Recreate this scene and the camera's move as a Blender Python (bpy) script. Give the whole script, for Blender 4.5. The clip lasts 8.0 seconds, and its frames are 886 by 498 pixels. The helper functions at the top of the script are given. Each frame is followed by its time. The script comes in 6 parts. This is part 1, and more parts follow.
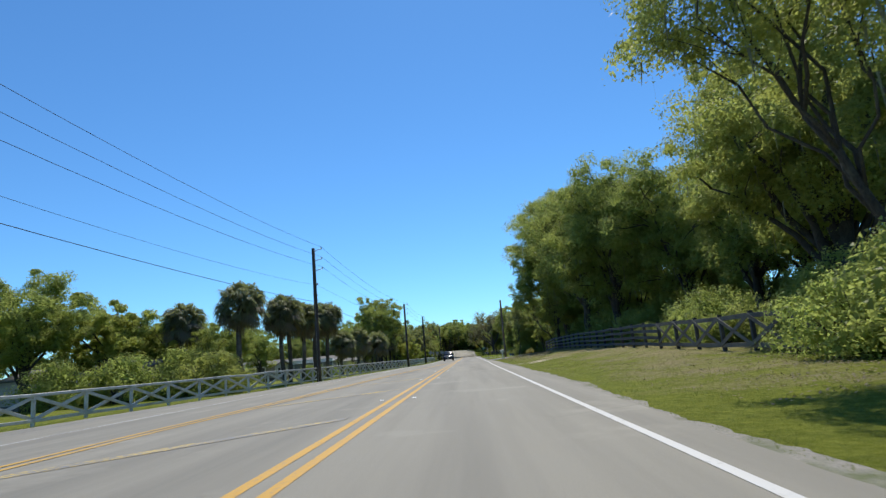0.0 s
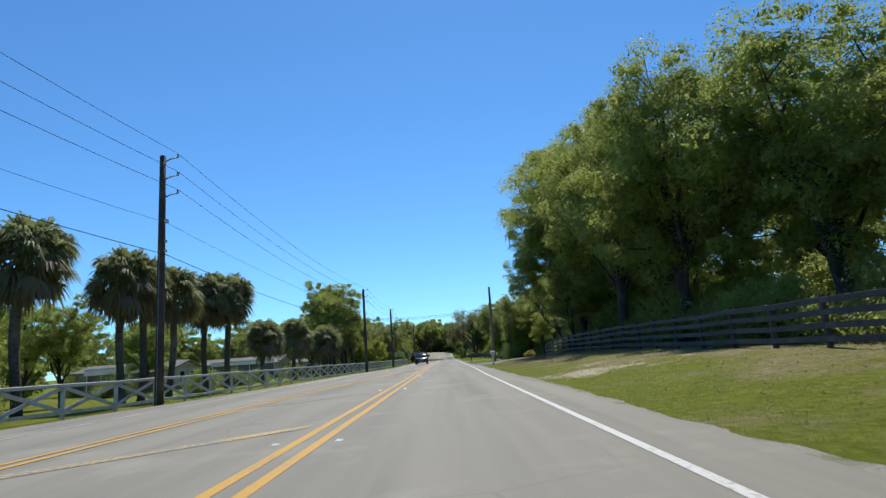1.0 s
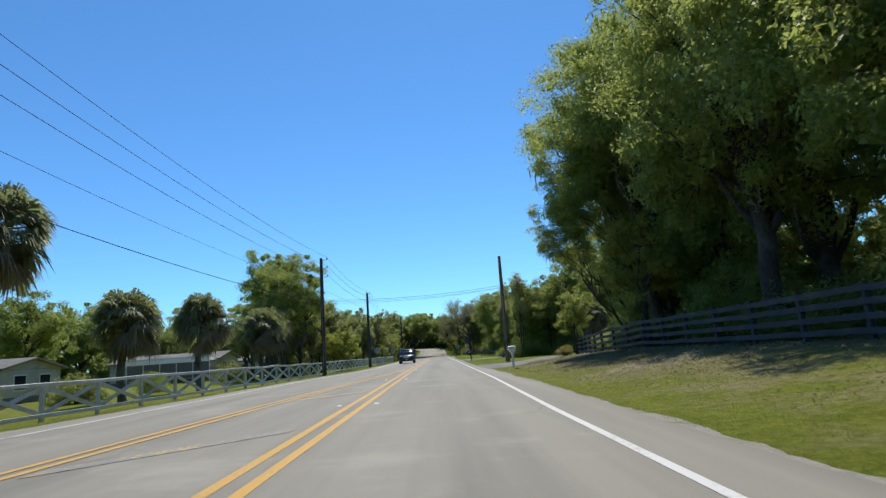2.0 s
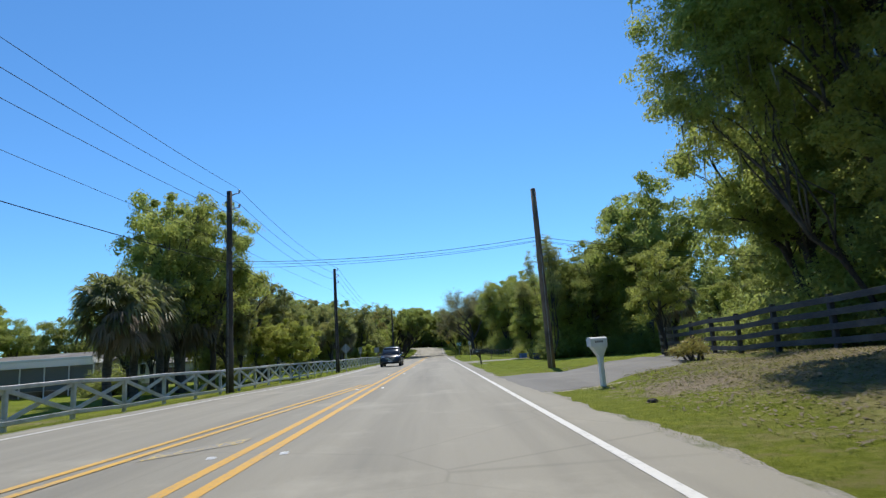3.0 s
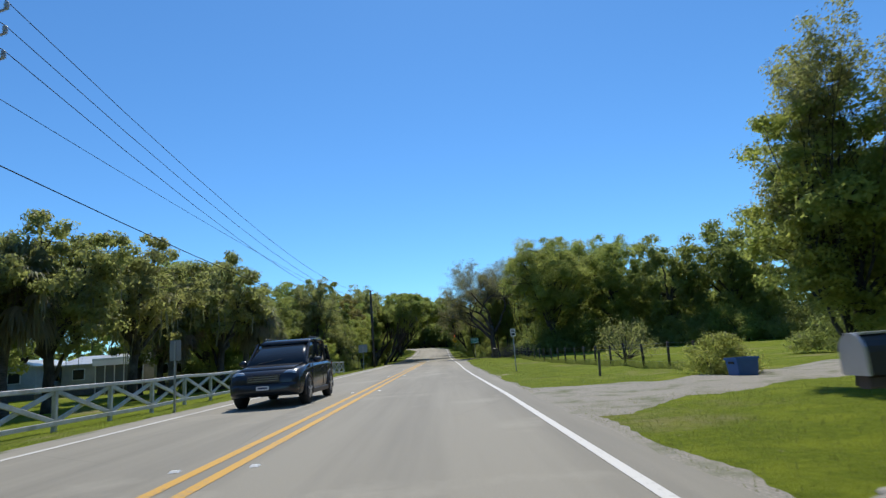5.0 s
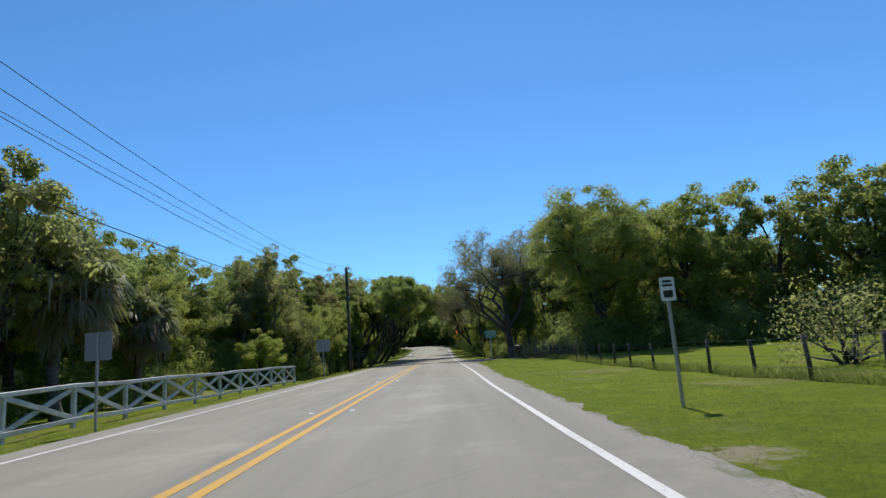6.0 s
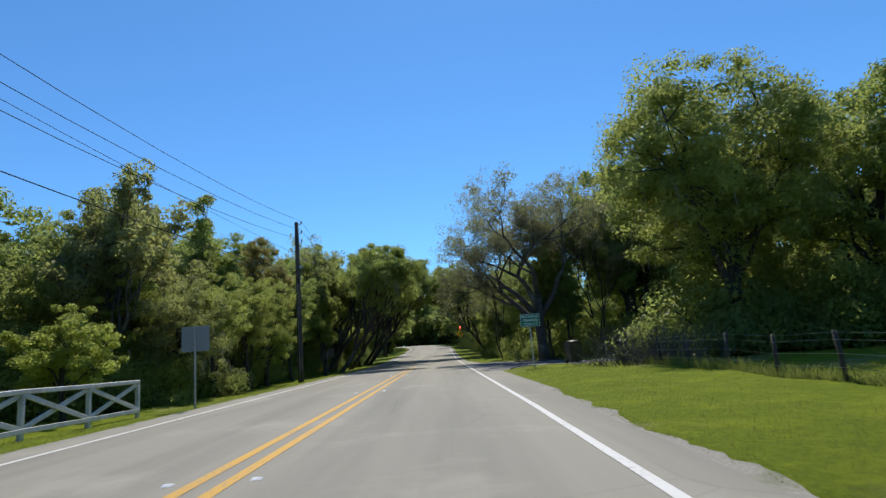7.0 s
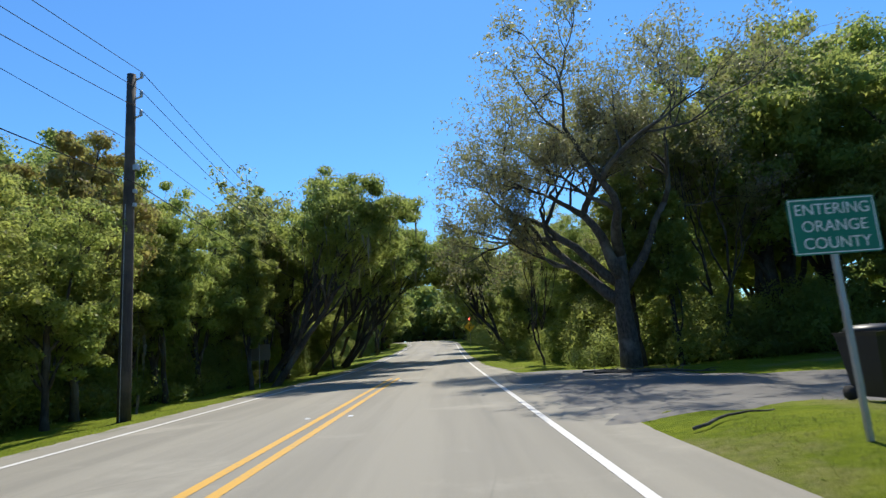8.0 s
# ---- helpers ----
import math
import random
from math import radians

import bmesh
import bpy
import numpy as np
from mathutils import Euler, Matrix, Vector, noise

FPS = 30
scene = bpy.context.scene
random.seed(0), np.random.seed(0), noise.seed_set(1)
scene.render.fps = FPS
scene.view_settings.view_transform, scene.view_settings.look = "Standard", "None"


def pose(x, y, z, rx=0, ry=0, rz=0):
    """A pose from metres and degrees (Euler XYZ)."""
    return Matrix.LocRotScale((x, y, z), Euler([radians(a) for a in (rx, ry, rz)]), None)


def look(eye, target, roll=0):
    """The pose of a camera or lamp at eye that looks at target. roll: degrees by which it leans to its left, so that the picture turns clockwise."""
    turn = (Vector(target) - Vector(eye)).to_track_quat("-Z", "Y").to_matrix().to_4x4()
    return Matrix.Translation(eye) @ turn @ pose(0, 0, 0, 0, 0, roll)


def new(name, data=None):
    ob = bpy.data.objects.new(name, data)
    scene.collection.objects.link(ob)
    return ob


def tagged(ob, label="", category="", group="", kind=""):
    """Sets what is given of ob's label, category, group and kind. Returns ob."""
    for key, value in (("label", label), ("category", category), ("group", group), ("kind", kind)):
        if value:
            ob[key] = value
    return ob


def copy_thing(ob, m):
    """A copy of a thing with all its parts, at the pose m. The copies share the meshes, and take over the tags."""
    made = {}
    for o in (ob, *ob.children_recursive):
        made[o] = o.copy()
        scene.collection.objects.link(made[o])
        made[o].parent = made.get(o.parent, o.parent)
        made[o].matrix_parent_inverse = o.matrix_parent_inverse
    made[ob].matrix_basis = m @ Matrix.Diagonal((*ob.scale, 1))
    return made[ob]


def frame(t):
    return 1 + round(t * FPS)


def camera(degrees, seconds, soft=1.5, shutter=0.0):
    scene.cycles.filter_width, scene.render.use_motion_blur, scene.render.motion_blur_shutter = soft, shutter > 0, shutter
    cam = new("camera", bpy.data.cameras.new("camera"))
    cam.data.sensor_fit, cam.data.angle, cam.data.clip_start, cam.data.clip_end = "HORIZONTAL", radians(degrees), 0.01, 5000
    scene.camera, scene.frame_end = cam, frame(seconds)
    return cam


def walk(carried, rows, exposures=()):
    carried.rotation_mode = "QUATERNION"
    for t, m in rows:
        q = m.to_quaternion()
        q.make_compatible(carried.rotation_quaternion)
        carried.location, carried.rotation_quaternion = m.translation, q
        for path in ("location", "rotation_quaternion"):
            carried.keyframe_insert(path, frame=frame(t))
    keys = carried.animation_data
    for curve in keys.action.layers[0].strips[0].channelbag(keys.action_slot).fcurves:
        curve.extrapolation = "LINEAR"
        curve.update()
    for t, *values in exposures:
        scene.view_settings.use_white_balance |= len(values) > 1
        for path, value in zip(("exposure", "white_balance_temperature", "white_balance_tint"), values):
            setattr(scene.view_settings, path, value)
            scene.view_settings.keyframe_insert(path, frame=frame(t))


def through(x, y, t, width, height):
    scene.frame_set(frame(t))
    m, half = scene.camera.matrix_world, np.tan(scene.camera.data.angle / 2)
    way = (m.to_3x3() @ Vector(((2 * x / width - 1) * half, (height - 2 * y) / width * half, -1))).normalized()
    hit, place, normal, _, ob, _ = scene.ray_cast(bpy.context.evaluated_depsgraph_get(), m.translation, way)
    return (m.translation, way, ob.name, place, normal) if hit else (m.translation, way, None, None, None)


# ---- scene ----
cam = camera(75.0, 8.0, soft=1.35, shutter=0.06)
PATH = [
    (0, (1.922, -0.064, 0.992), (1.867, 1.902, 1.355), -5.1),
    (0.5, (1.908, 9.917, 0.966), (1.896, 11.884, 1.328), -4.9),
    (1, (1.897, 19.515, 0.99), (1.912, 21.482, 1.354), -4.2),
    (1.5, (1.797, 28.955, 1.046), (1.832, 30.923, 1.403), -4.0),
    (3, (2.254, 57.021, 1.039), (2.296, 58.99, 1.387), -3.9),
    (3.5, (2.405, 66.438, 0.987), (2.435, 68.407, 1.338), -3.8),
    (4, (2.62, 75.752, 0.967), (2.642, 77.72, 1.321), -3.6),
    (4.5, (2.548, 85.006, 1.004), (2.573, 86.975, 1.358), -3.9),
    (6, (2.329, 112.799, 1.045), (2.36, 114.768, 1.394), -4.4),
    (6.5, (2.275, 122.166, 1.06), (2.307, 124.136, 1.407), -4.4),
    (7, (2.253, 131.434, 1.066), (2.283, 133.403, 1.413), -4.3),
    (7.5, (2.495, 140.786, 1.165), (2.511, 142.757, 1.506), -3.9),
    (8, (2.393, 149.983, 1.197), (2.401, 151.955, 1.532), -4.0),
]
walk(cam, [(t, look(eye, target, roll)) for t, eye, target, roll in PATH],
     exposures=((0.0, 0.0), (2.5, 0.05), (3.0, 0.12), (3.6, 0.0), (6.4, 0.0), (7.0, 0.08), (7.5, 0.25), (8.0, 0.40)))

# ---- world, sun ----
world = bpy.data.worlds.new("world")
scene.world = world
world.use_nodes = True
wn = world.node_tree.nodes
sky = wn.new("ShaderNodeTexSky")
sky.sky_type, sky.sun_disc = "NISHITA", False
SUN = Vector((0.05, 0.55, 0.83)).normalized()
sky.sun_elevation = math.asin(SUN.z)
sky.sun_rotation = math.atan2(SUN.x, SUN.y)
sky.air_density, sky.dust_density, sky.ozone_density = 0.92, 0.1, 1.9
wn["Background"].inputs[1].default_value = 0.122
tint = wn.new("ShaderNodeMix")
tint.data_type, tint.blend_type = "RGBA", "MULTIPLY"
tint.inputs[0].default_value, tint.inputs[7].default_value = 1.0, (0.51, 0.92, 1.24, 1)
world.node_tree.links.new(sky.outputs[0], tint.inputs[6])
world.node_tree.links.new(tint.outputs[2], wn["Background"].inputs[0])
sun_data = bpy.data.lights.new("sun", "SUN")
sun_data.energy, sun_data.angle, sun_data.color = 4.4, radians(0.53), (1.0, 0.94, 0.82)
sun_ob = new("sun", sun_data)
sun_ob.matrix_world = look((0, 0, 60), Vector((0, 0, 60)) - SUN)
scene.view_settings.exposure = 0.0

# ---- materials ----


def nodes_of(name):
    m = bpy.data.materials.new(name)
    m.use_nodes = True
    nt = m.node_tree
    return m, nt, nt.nodes["Principled BSDF"]


def add(nt, kind, **values):
    n = nt.nodes.new(kind)
    for key, v in values.items():
        n.inputs[key.replace("_", " ")].default_value = v
    return n


def mixer(nt, fac, a, b, mode="MIX"):
    n = nt.nodes.new("ShaderNodeMix")
    n.data_type, n.blend_type = "RGBA", mode
    for sock, v in ((n.inputs[0], fac), (n.inputs[6], a), (n.inputs[7], b)):
        if isinstance(v, bpy.types.NodeSocket):
            nt.links.new(v, sock)
        else:
            sock.default_value = v if isinstance(v, (int, float)) else (*v, 1)
    return n.outputs[2]


def noise_at(nt, scale, detail=4, rough=0.55, stretch=None):
    geo = nt.nodes.new("ShaderNodeNewGeometry")
    n = add(nt, "ShaderNodeTexNoise", Scale=scale, Detail=detail, Roughness=rough)
    src = geo.outputs["Position"]
    if stretch:
        mp = nt.nodes.new("ShaderNodeMapping")
        mp.inputs["Scale"].default_value = stretch
        nt.links.new(src, mp.inputs[0])
        src = mp.outputs[0]
    nt.links.new(src, n.inputs["Vector"])
    return n.outputs[0]


def ramp(nt, src, lo, hi):
    n = nt.nodes.new("ShaderNodeMapRange")
    n.clamp = True
    nt.links.new(src, n.inputs[0])
    n.inputs[1].default_value, n.inputs[2].default_value = lo, hi
    return n.outputs[0]


def bump(nt, bsdf, src, strength, dist):
    n = nt.nodes.new("ShaderNodeBump")
    n.inputs["Strength"].default_value, n.inputs["Distance"].default_value = strength, dist
    nt.links.new(src, n.inputs["Height"])
    nt.links.new(n.outputs[0], bsdf.inputs["Normal"])


def surface(name, c1, c2, scale, rough=0.8, stain=None, stain_scale=0.7, bump_by=0.0, bump_dist=0.01, metal=0.0, stretch=None):
    """Two tones by a fine grain, and a third tone in larger stains."""
    m, nt, b = nodes_of(name)
    g = noise_at(nt, scale, 6, 0.6, stretch)
    col = mixer(nt, ramp(nt, g, 0.35, 0.65), c1, c2)
    if stain:
        col = mixer(nt, ramp(nt, noise_at(nt, stain_scale, 5, 0.6), 0.5, 0.72), col, stain)
    nt.links.new(col, b.inputs["Base Color"])
    b.inputs["Roughness"].default_value, b.inputs["Metallic"].default_value = rough, metal
    if bump_by:
        bump(nt, b, g, bump_by, bump_dist)
    return m


def leaf_material(name, tones, through=0.4, gloss=0.45):
    m, nt, b = nodes_of(name)
    geo = nt.nodes.new("ShaderNodeNewGeometry")
    info = nt.nodes.new("ShaderNodeObjectInfo")
    cr = nt.nodes.new("ShaderNodeValToRGB")
    nt.links.new(geo.outputs["Random Per Island"], cr.inputs[0])
    while len(cr.color_ramp.elements) < len(tones):
        cr.color_ramp.elements.new(0.5)
    for k, (e, c) in enumerate(zip(cr.color_ramp.elements, tones)):
        e.position, e.color = k / max(1, len(tones) - 1), (*[1.25 * (0.55 * a + 0.45 * sum(t[j] for t in tones) / len(tones)) + (0.0, 0.0, 0.018)[j] for j, a in enumerate(c)], 1)
    big = noise_at(nt, 0.55, 3)
    hs = nt.nodes.new("ShaderNodeHueSaturation")
    nt.links.new(cr.outputs[0], hs.inputs["Color"])
    mul = nt.nodes.new("ShaderNodeMath")
    mul.operation = "MULTIPLY_ADD"
    nt.links.new(info.outputs["Random"], mul.inputs[0])
    mul.inputs[1].default_value, mul.inputs[2].default_value = 0.05, 0.475
    nt.links.new(mul.outputs[0], hs.inputs["Hue"])
    val = nt.nodes.new("ShaderNodeMapRange")
    nt.links.new(big, val.inputs[0])
    val.inputs[1].default_value, val.inputs[2].default_value = 0.3, 0.7
    val.inputs[3].default_value, val.inputs[4].default_value = 0.72, 1.3
    nt.links.new(val.outputs[0], hs.inputs["Value"])
    nt.links.new(hs.outputs[0], b.inputs["Base Color"])
    b.inputs["Roughness"].default_value, b.inputs["Specular IOR Level"].default_value = gloss, 0.12
    tr = nt.nodes.new("ShaderNodeBsdfTranslucent")
    warm = mixer(nt, 0.6, hs.outputs[0], (0.50, 0.56, 0.15))
    nt.links.new(warm, tr.inputs["Color"])
    mx = nt.nodes.new("ShaderNodeMixShader")
    mx.inputs[0].default_value = through
    nt.links.new(b.outputs[0], mx.inputs[1])
    nt.links.new(tr.outputs[0], mx.inputs[2])
    nt.links.new(mx.outputs[0], nt.nodes["Material Output"].inputs[0])
    return m


def plain(name, c, rough=0.5, metal=0.0, emit=None):
    m, nt, b = nodes_of(name)
    g = noise_at(nt, 9.0, 3)
    nt.links.new(mixer(nt, g, [v * 0.85 for v in c], [min(1, v * 1.12) for v in c]), b.inputs["Base Color"])
    b.inputs["Roughness"].default_value, b.inputs["Metallic"].default_value = rough, metal
    if emit:
        b.inputs["Emission Color"].default_value, b.inputs["Emission Strength"].default_value = (*c, 1), emit
    return m


def paint_on_road(name, c, wear_lo, wear_hi):
    """Road paint worn through to the asphalt in flakes."""
    m, nt, b = nodes_of(name)
    w = noise_at(nt, 14.0, 8, 0.7)
    big = noise_at(nt, 0.6, 3)
    s = nt.nodes.new("ShaderNodeMath")
    s.operation = "MULTIPLY_ADD"
    nt.links.new(big, s.inputs[0])
    s.inputs[1].default_value = 0.5
    nt.links.new(w, s.inputs[2])
    col = mixer(nt, ramp(nt, s.outputs[0], wear_lo, wear_hi), c, (0.2, 0.195, 0.18))
    nt.links.new(col, b.inputs["Base Color"])
    b.inputs["Roughness"].default_value = 0.7
    return m


def asphalt_material(name, c1, c2, dark):
    m, nt, b = nodes_of(name)
    grit = noise_at(nt, 55.0, 6, 0.75)
    col = mixer(nt, ramp(nt, grit, 0.3, 0.7), c1, c2)
    lanes = noise_at(nt, 0.55, 4, 0.6, (1.6, 0.07, 1))
    col = mixer(nt, ramp(nt, lanes, 0.42, 0.75), col, dark)
    blot = noise_at(nt, 0.35, 6, 0.65)
    col = mixer(nt, ramp(nt, blot, 0.55, 0.8), col, [v * 1.22 for v in c2])
    vor = nt.nodes.new("ShaderNodeTexVoronoi")
    vor.feature = "DISTANCE_TO_EDGE"
    vor.inputs["Scale"].default_value = 0.28
    geo = nt.nodes.new("ShaderNodeNewGeometry")
    warp = mixer(nt, 0.25, geo.outputs["Position"], add(nt, "ShaderNodeTexNoise", Scale=0.9, Detail=5).outputs[1], "ADD")
    nt.links.new(warp, vor.inputs["Vector"])
    crack = ramp(nt, vor.outputs["Distance"], 0.006, 0.0)
    patchy = mixer(nt, ramp(nt, noise_at(nt, 0.12, 2), 0.52, 0.6), (0, 0, 0), crack, "MIX")
    col = mixer(nt, mixer(nt, 0.4, (0, 0, 0), patchy), col, [v * 0.55 for v in c1])
    nt.links.new(col, b.inputs["Base Color"])
    b.inputs["Roughness"].default_value = 0.82
    bump(nt, b, grit, 0.35, 0.006)
    return m


def ground_material():
    m, nt, b = nodes_of("mown_grass")
    fine = noise_at(nt, 7.0, 9, 0.82)
    col = mixer(nt, ramp(nt, fine, 0.3, 0.7), (0.062, 0.090, 0.004), (0.178, 0.228, 0.010))
    mid = noise_at(nt, 1.1, 6, 0.65)
    col = mixer(nt, ramp(nt, mid, 0.48, 0.75), col, (0.205, 0.242, 0.014))
    litter = noise_at(nt, 5.0, 9, 0.8)
    spot = nt.nodes.new("ShaderNodeSeparateXYZ")
    nt.links.new(nt.nodes.new("ShaderNodeNewGeometry").outputs["Position"], spot.inputs[0])
    olive = nt.nodes.new("ShaderNodeMath")
    olive.operation = "MULTIPLY"
    nt.links.new(ramp(nt, spot.outputs["Y"], 98.0, 60.0), olive.inputs[0])
    olive.inputs[1].default_value = 0.5
    col = mixer(nt, olive.outputs[0], col, mixer(nt, ramp(nt, litter, 0.42, 0.6), (0.085, 0.088, 0.008), (0.225, 0.225, 0.045)))
    # the bank before the first driveway is dry: straw, sand and fallen leaves
    pos = nt.nodes.new("ShaderNodeSeparateXYZ")
    nt.links.new(nt.nodes.new("ShaderNodeNewGeometry").outputs["Position"], pos.inputs[0])
    along = ramp(nt, pos.outputs["Y"], 82.0, 64.0)
    aside = ramp(nt, pos.outputs["X"], 5.2, 8.0)
    both = nt.nodes.new("ShaderNodeMath")
    both.operation = "MULTIPLY"
    start = nt.nodes.new("ShaderNodeMath")
    start.operation = "MULTIPLY"
    nt.links.new(along, start.inputs[0])
    nt.links.new(ramp(nt, pos.outputs["Y"], -25.0, 58.0), start.inputs[1])
    nt.links.new(start.outputs[0], both.inputs[0])
    nt.links.new(aside, both.inputs[1])
    dry = noise_at(nt, 0.21, 6, 0.7)
    push = nt.nodes.new("ShaderNodeMath")
    push.operation = "MULTIPLY_ADD"
    nt.links.new(both.outputs[0], push.inputs[0])
    push.inputs[1].default_value = 0.22
    nt.links.new(dry, push.inputs[2])
    straw = mixer(nt, ramp(nt, litter, 0.40, 0.62), (0.17, 0.145, 0.055), (0.30, 0.255, 0.145))
    col = mixer(nt, ramp(nt, push.outputs[0], 0.54, 0.72), col, straw)
    bare = noise_at(nt, 0.33, 8, 0.72)
    push2 = nt.nodes.new("ShaderNodeMath")
    push2.operation = "MULTIPLY_ADD"
    nt.links.new(both.outputs[0], push2.inputs[0])
    push2.inputs[1].default_value = 0.07
    nt.links.new(bare, push2.inputs[2])
    col = mixer(nt, ramp(nt, push2.outputs[0], 0.67, 0.71), col, (0.46, 0.40, 0.29))
    ragged = noise_at(nt, 1.6, 8, 0.75)
    for (sx, sy, size), tone in (((6.5, 39.5, 1.9), (0.44, 0.38, 0.27)), ((5.4, 70.9, 1.1), (0.42, 0.37, 0.28)), ((7.1, 68.0, 1.7), (0.25, 0.205, 0.145)), ((8.6, 55.0, 2.2), (0.36, 0.31, 0.21)), ((5.0, 118.0, 0.6), (0.30, 0.27, 0.17)), ((7.8, 60.0, 3.4), (0.19, 0.172, 0.06)), ((9.2, 66.2, 2.6), (0.21, 0.18, 0.085)), ((9.4, 53.0, 3.4), (0.20, 0.185, 0.07))):
        far = nt.nodes.new("ShaderNodeVectorMath")
        far.operation = "DISTANCE"
        nt.links.new(nt.nodes.new("ShaderNodeNewGeometry").outputs["Position"], far.inputs[0])
        far.inputs[1].default_value = (sx, sy, 0.2)
        near = ramp(nt, far.outputs["Value"], size * 1.5, size * 0.2)
        both2 = nt.nodes.new("ShaderNodeMath")
        both2.operation = "MULTIPLY_ADD"
        nt.links.new(near, both2.inputs[0])
        both2.inputs[1].default_value = 0.34
        nt.links.new(ragged, both2.inputs[2])
        col = mixer(nt, ramp(nt, both2.outputs[0], 0.66, 0.76), col, tone)
    nt.links.new(col, b.inputs["Base Color"])
    b.inputs["Roughness"].default_value, b.inputs["Specular IOR Level"].default_value = 0.95, 0.12
    bump(nt, b, fine, 0.9, 0.05)
    return m


def awning_material():
    m, nt, b = nodes_of("white_fibreglass")
    nt.links.new(mixer(nt, noise_at(nt, 3.0, 4), (0.82, 0.83, 0.83), (0.92, 0.92, 0.91)), b.inputs["Base Color"])
    tr = nt.nodes.new("ShaderNodeBsdfTranslucent")
    tr.inputs["Color"].default_value = (0.9, 0.91, 0.92, 1)
    mx = nt.nodes.new("ShaderNodeMixShader")
    mx.inputs[0].default_value = 0.55
    nt.links.new(b.outputs[0], mx.inputs[1])
    nt.links.new(tr.outputs[0], mx.inputs[2])
    nt.links.new(mx.outputs[0], nt.nodes["Material Output"].inputs[0])
    return m


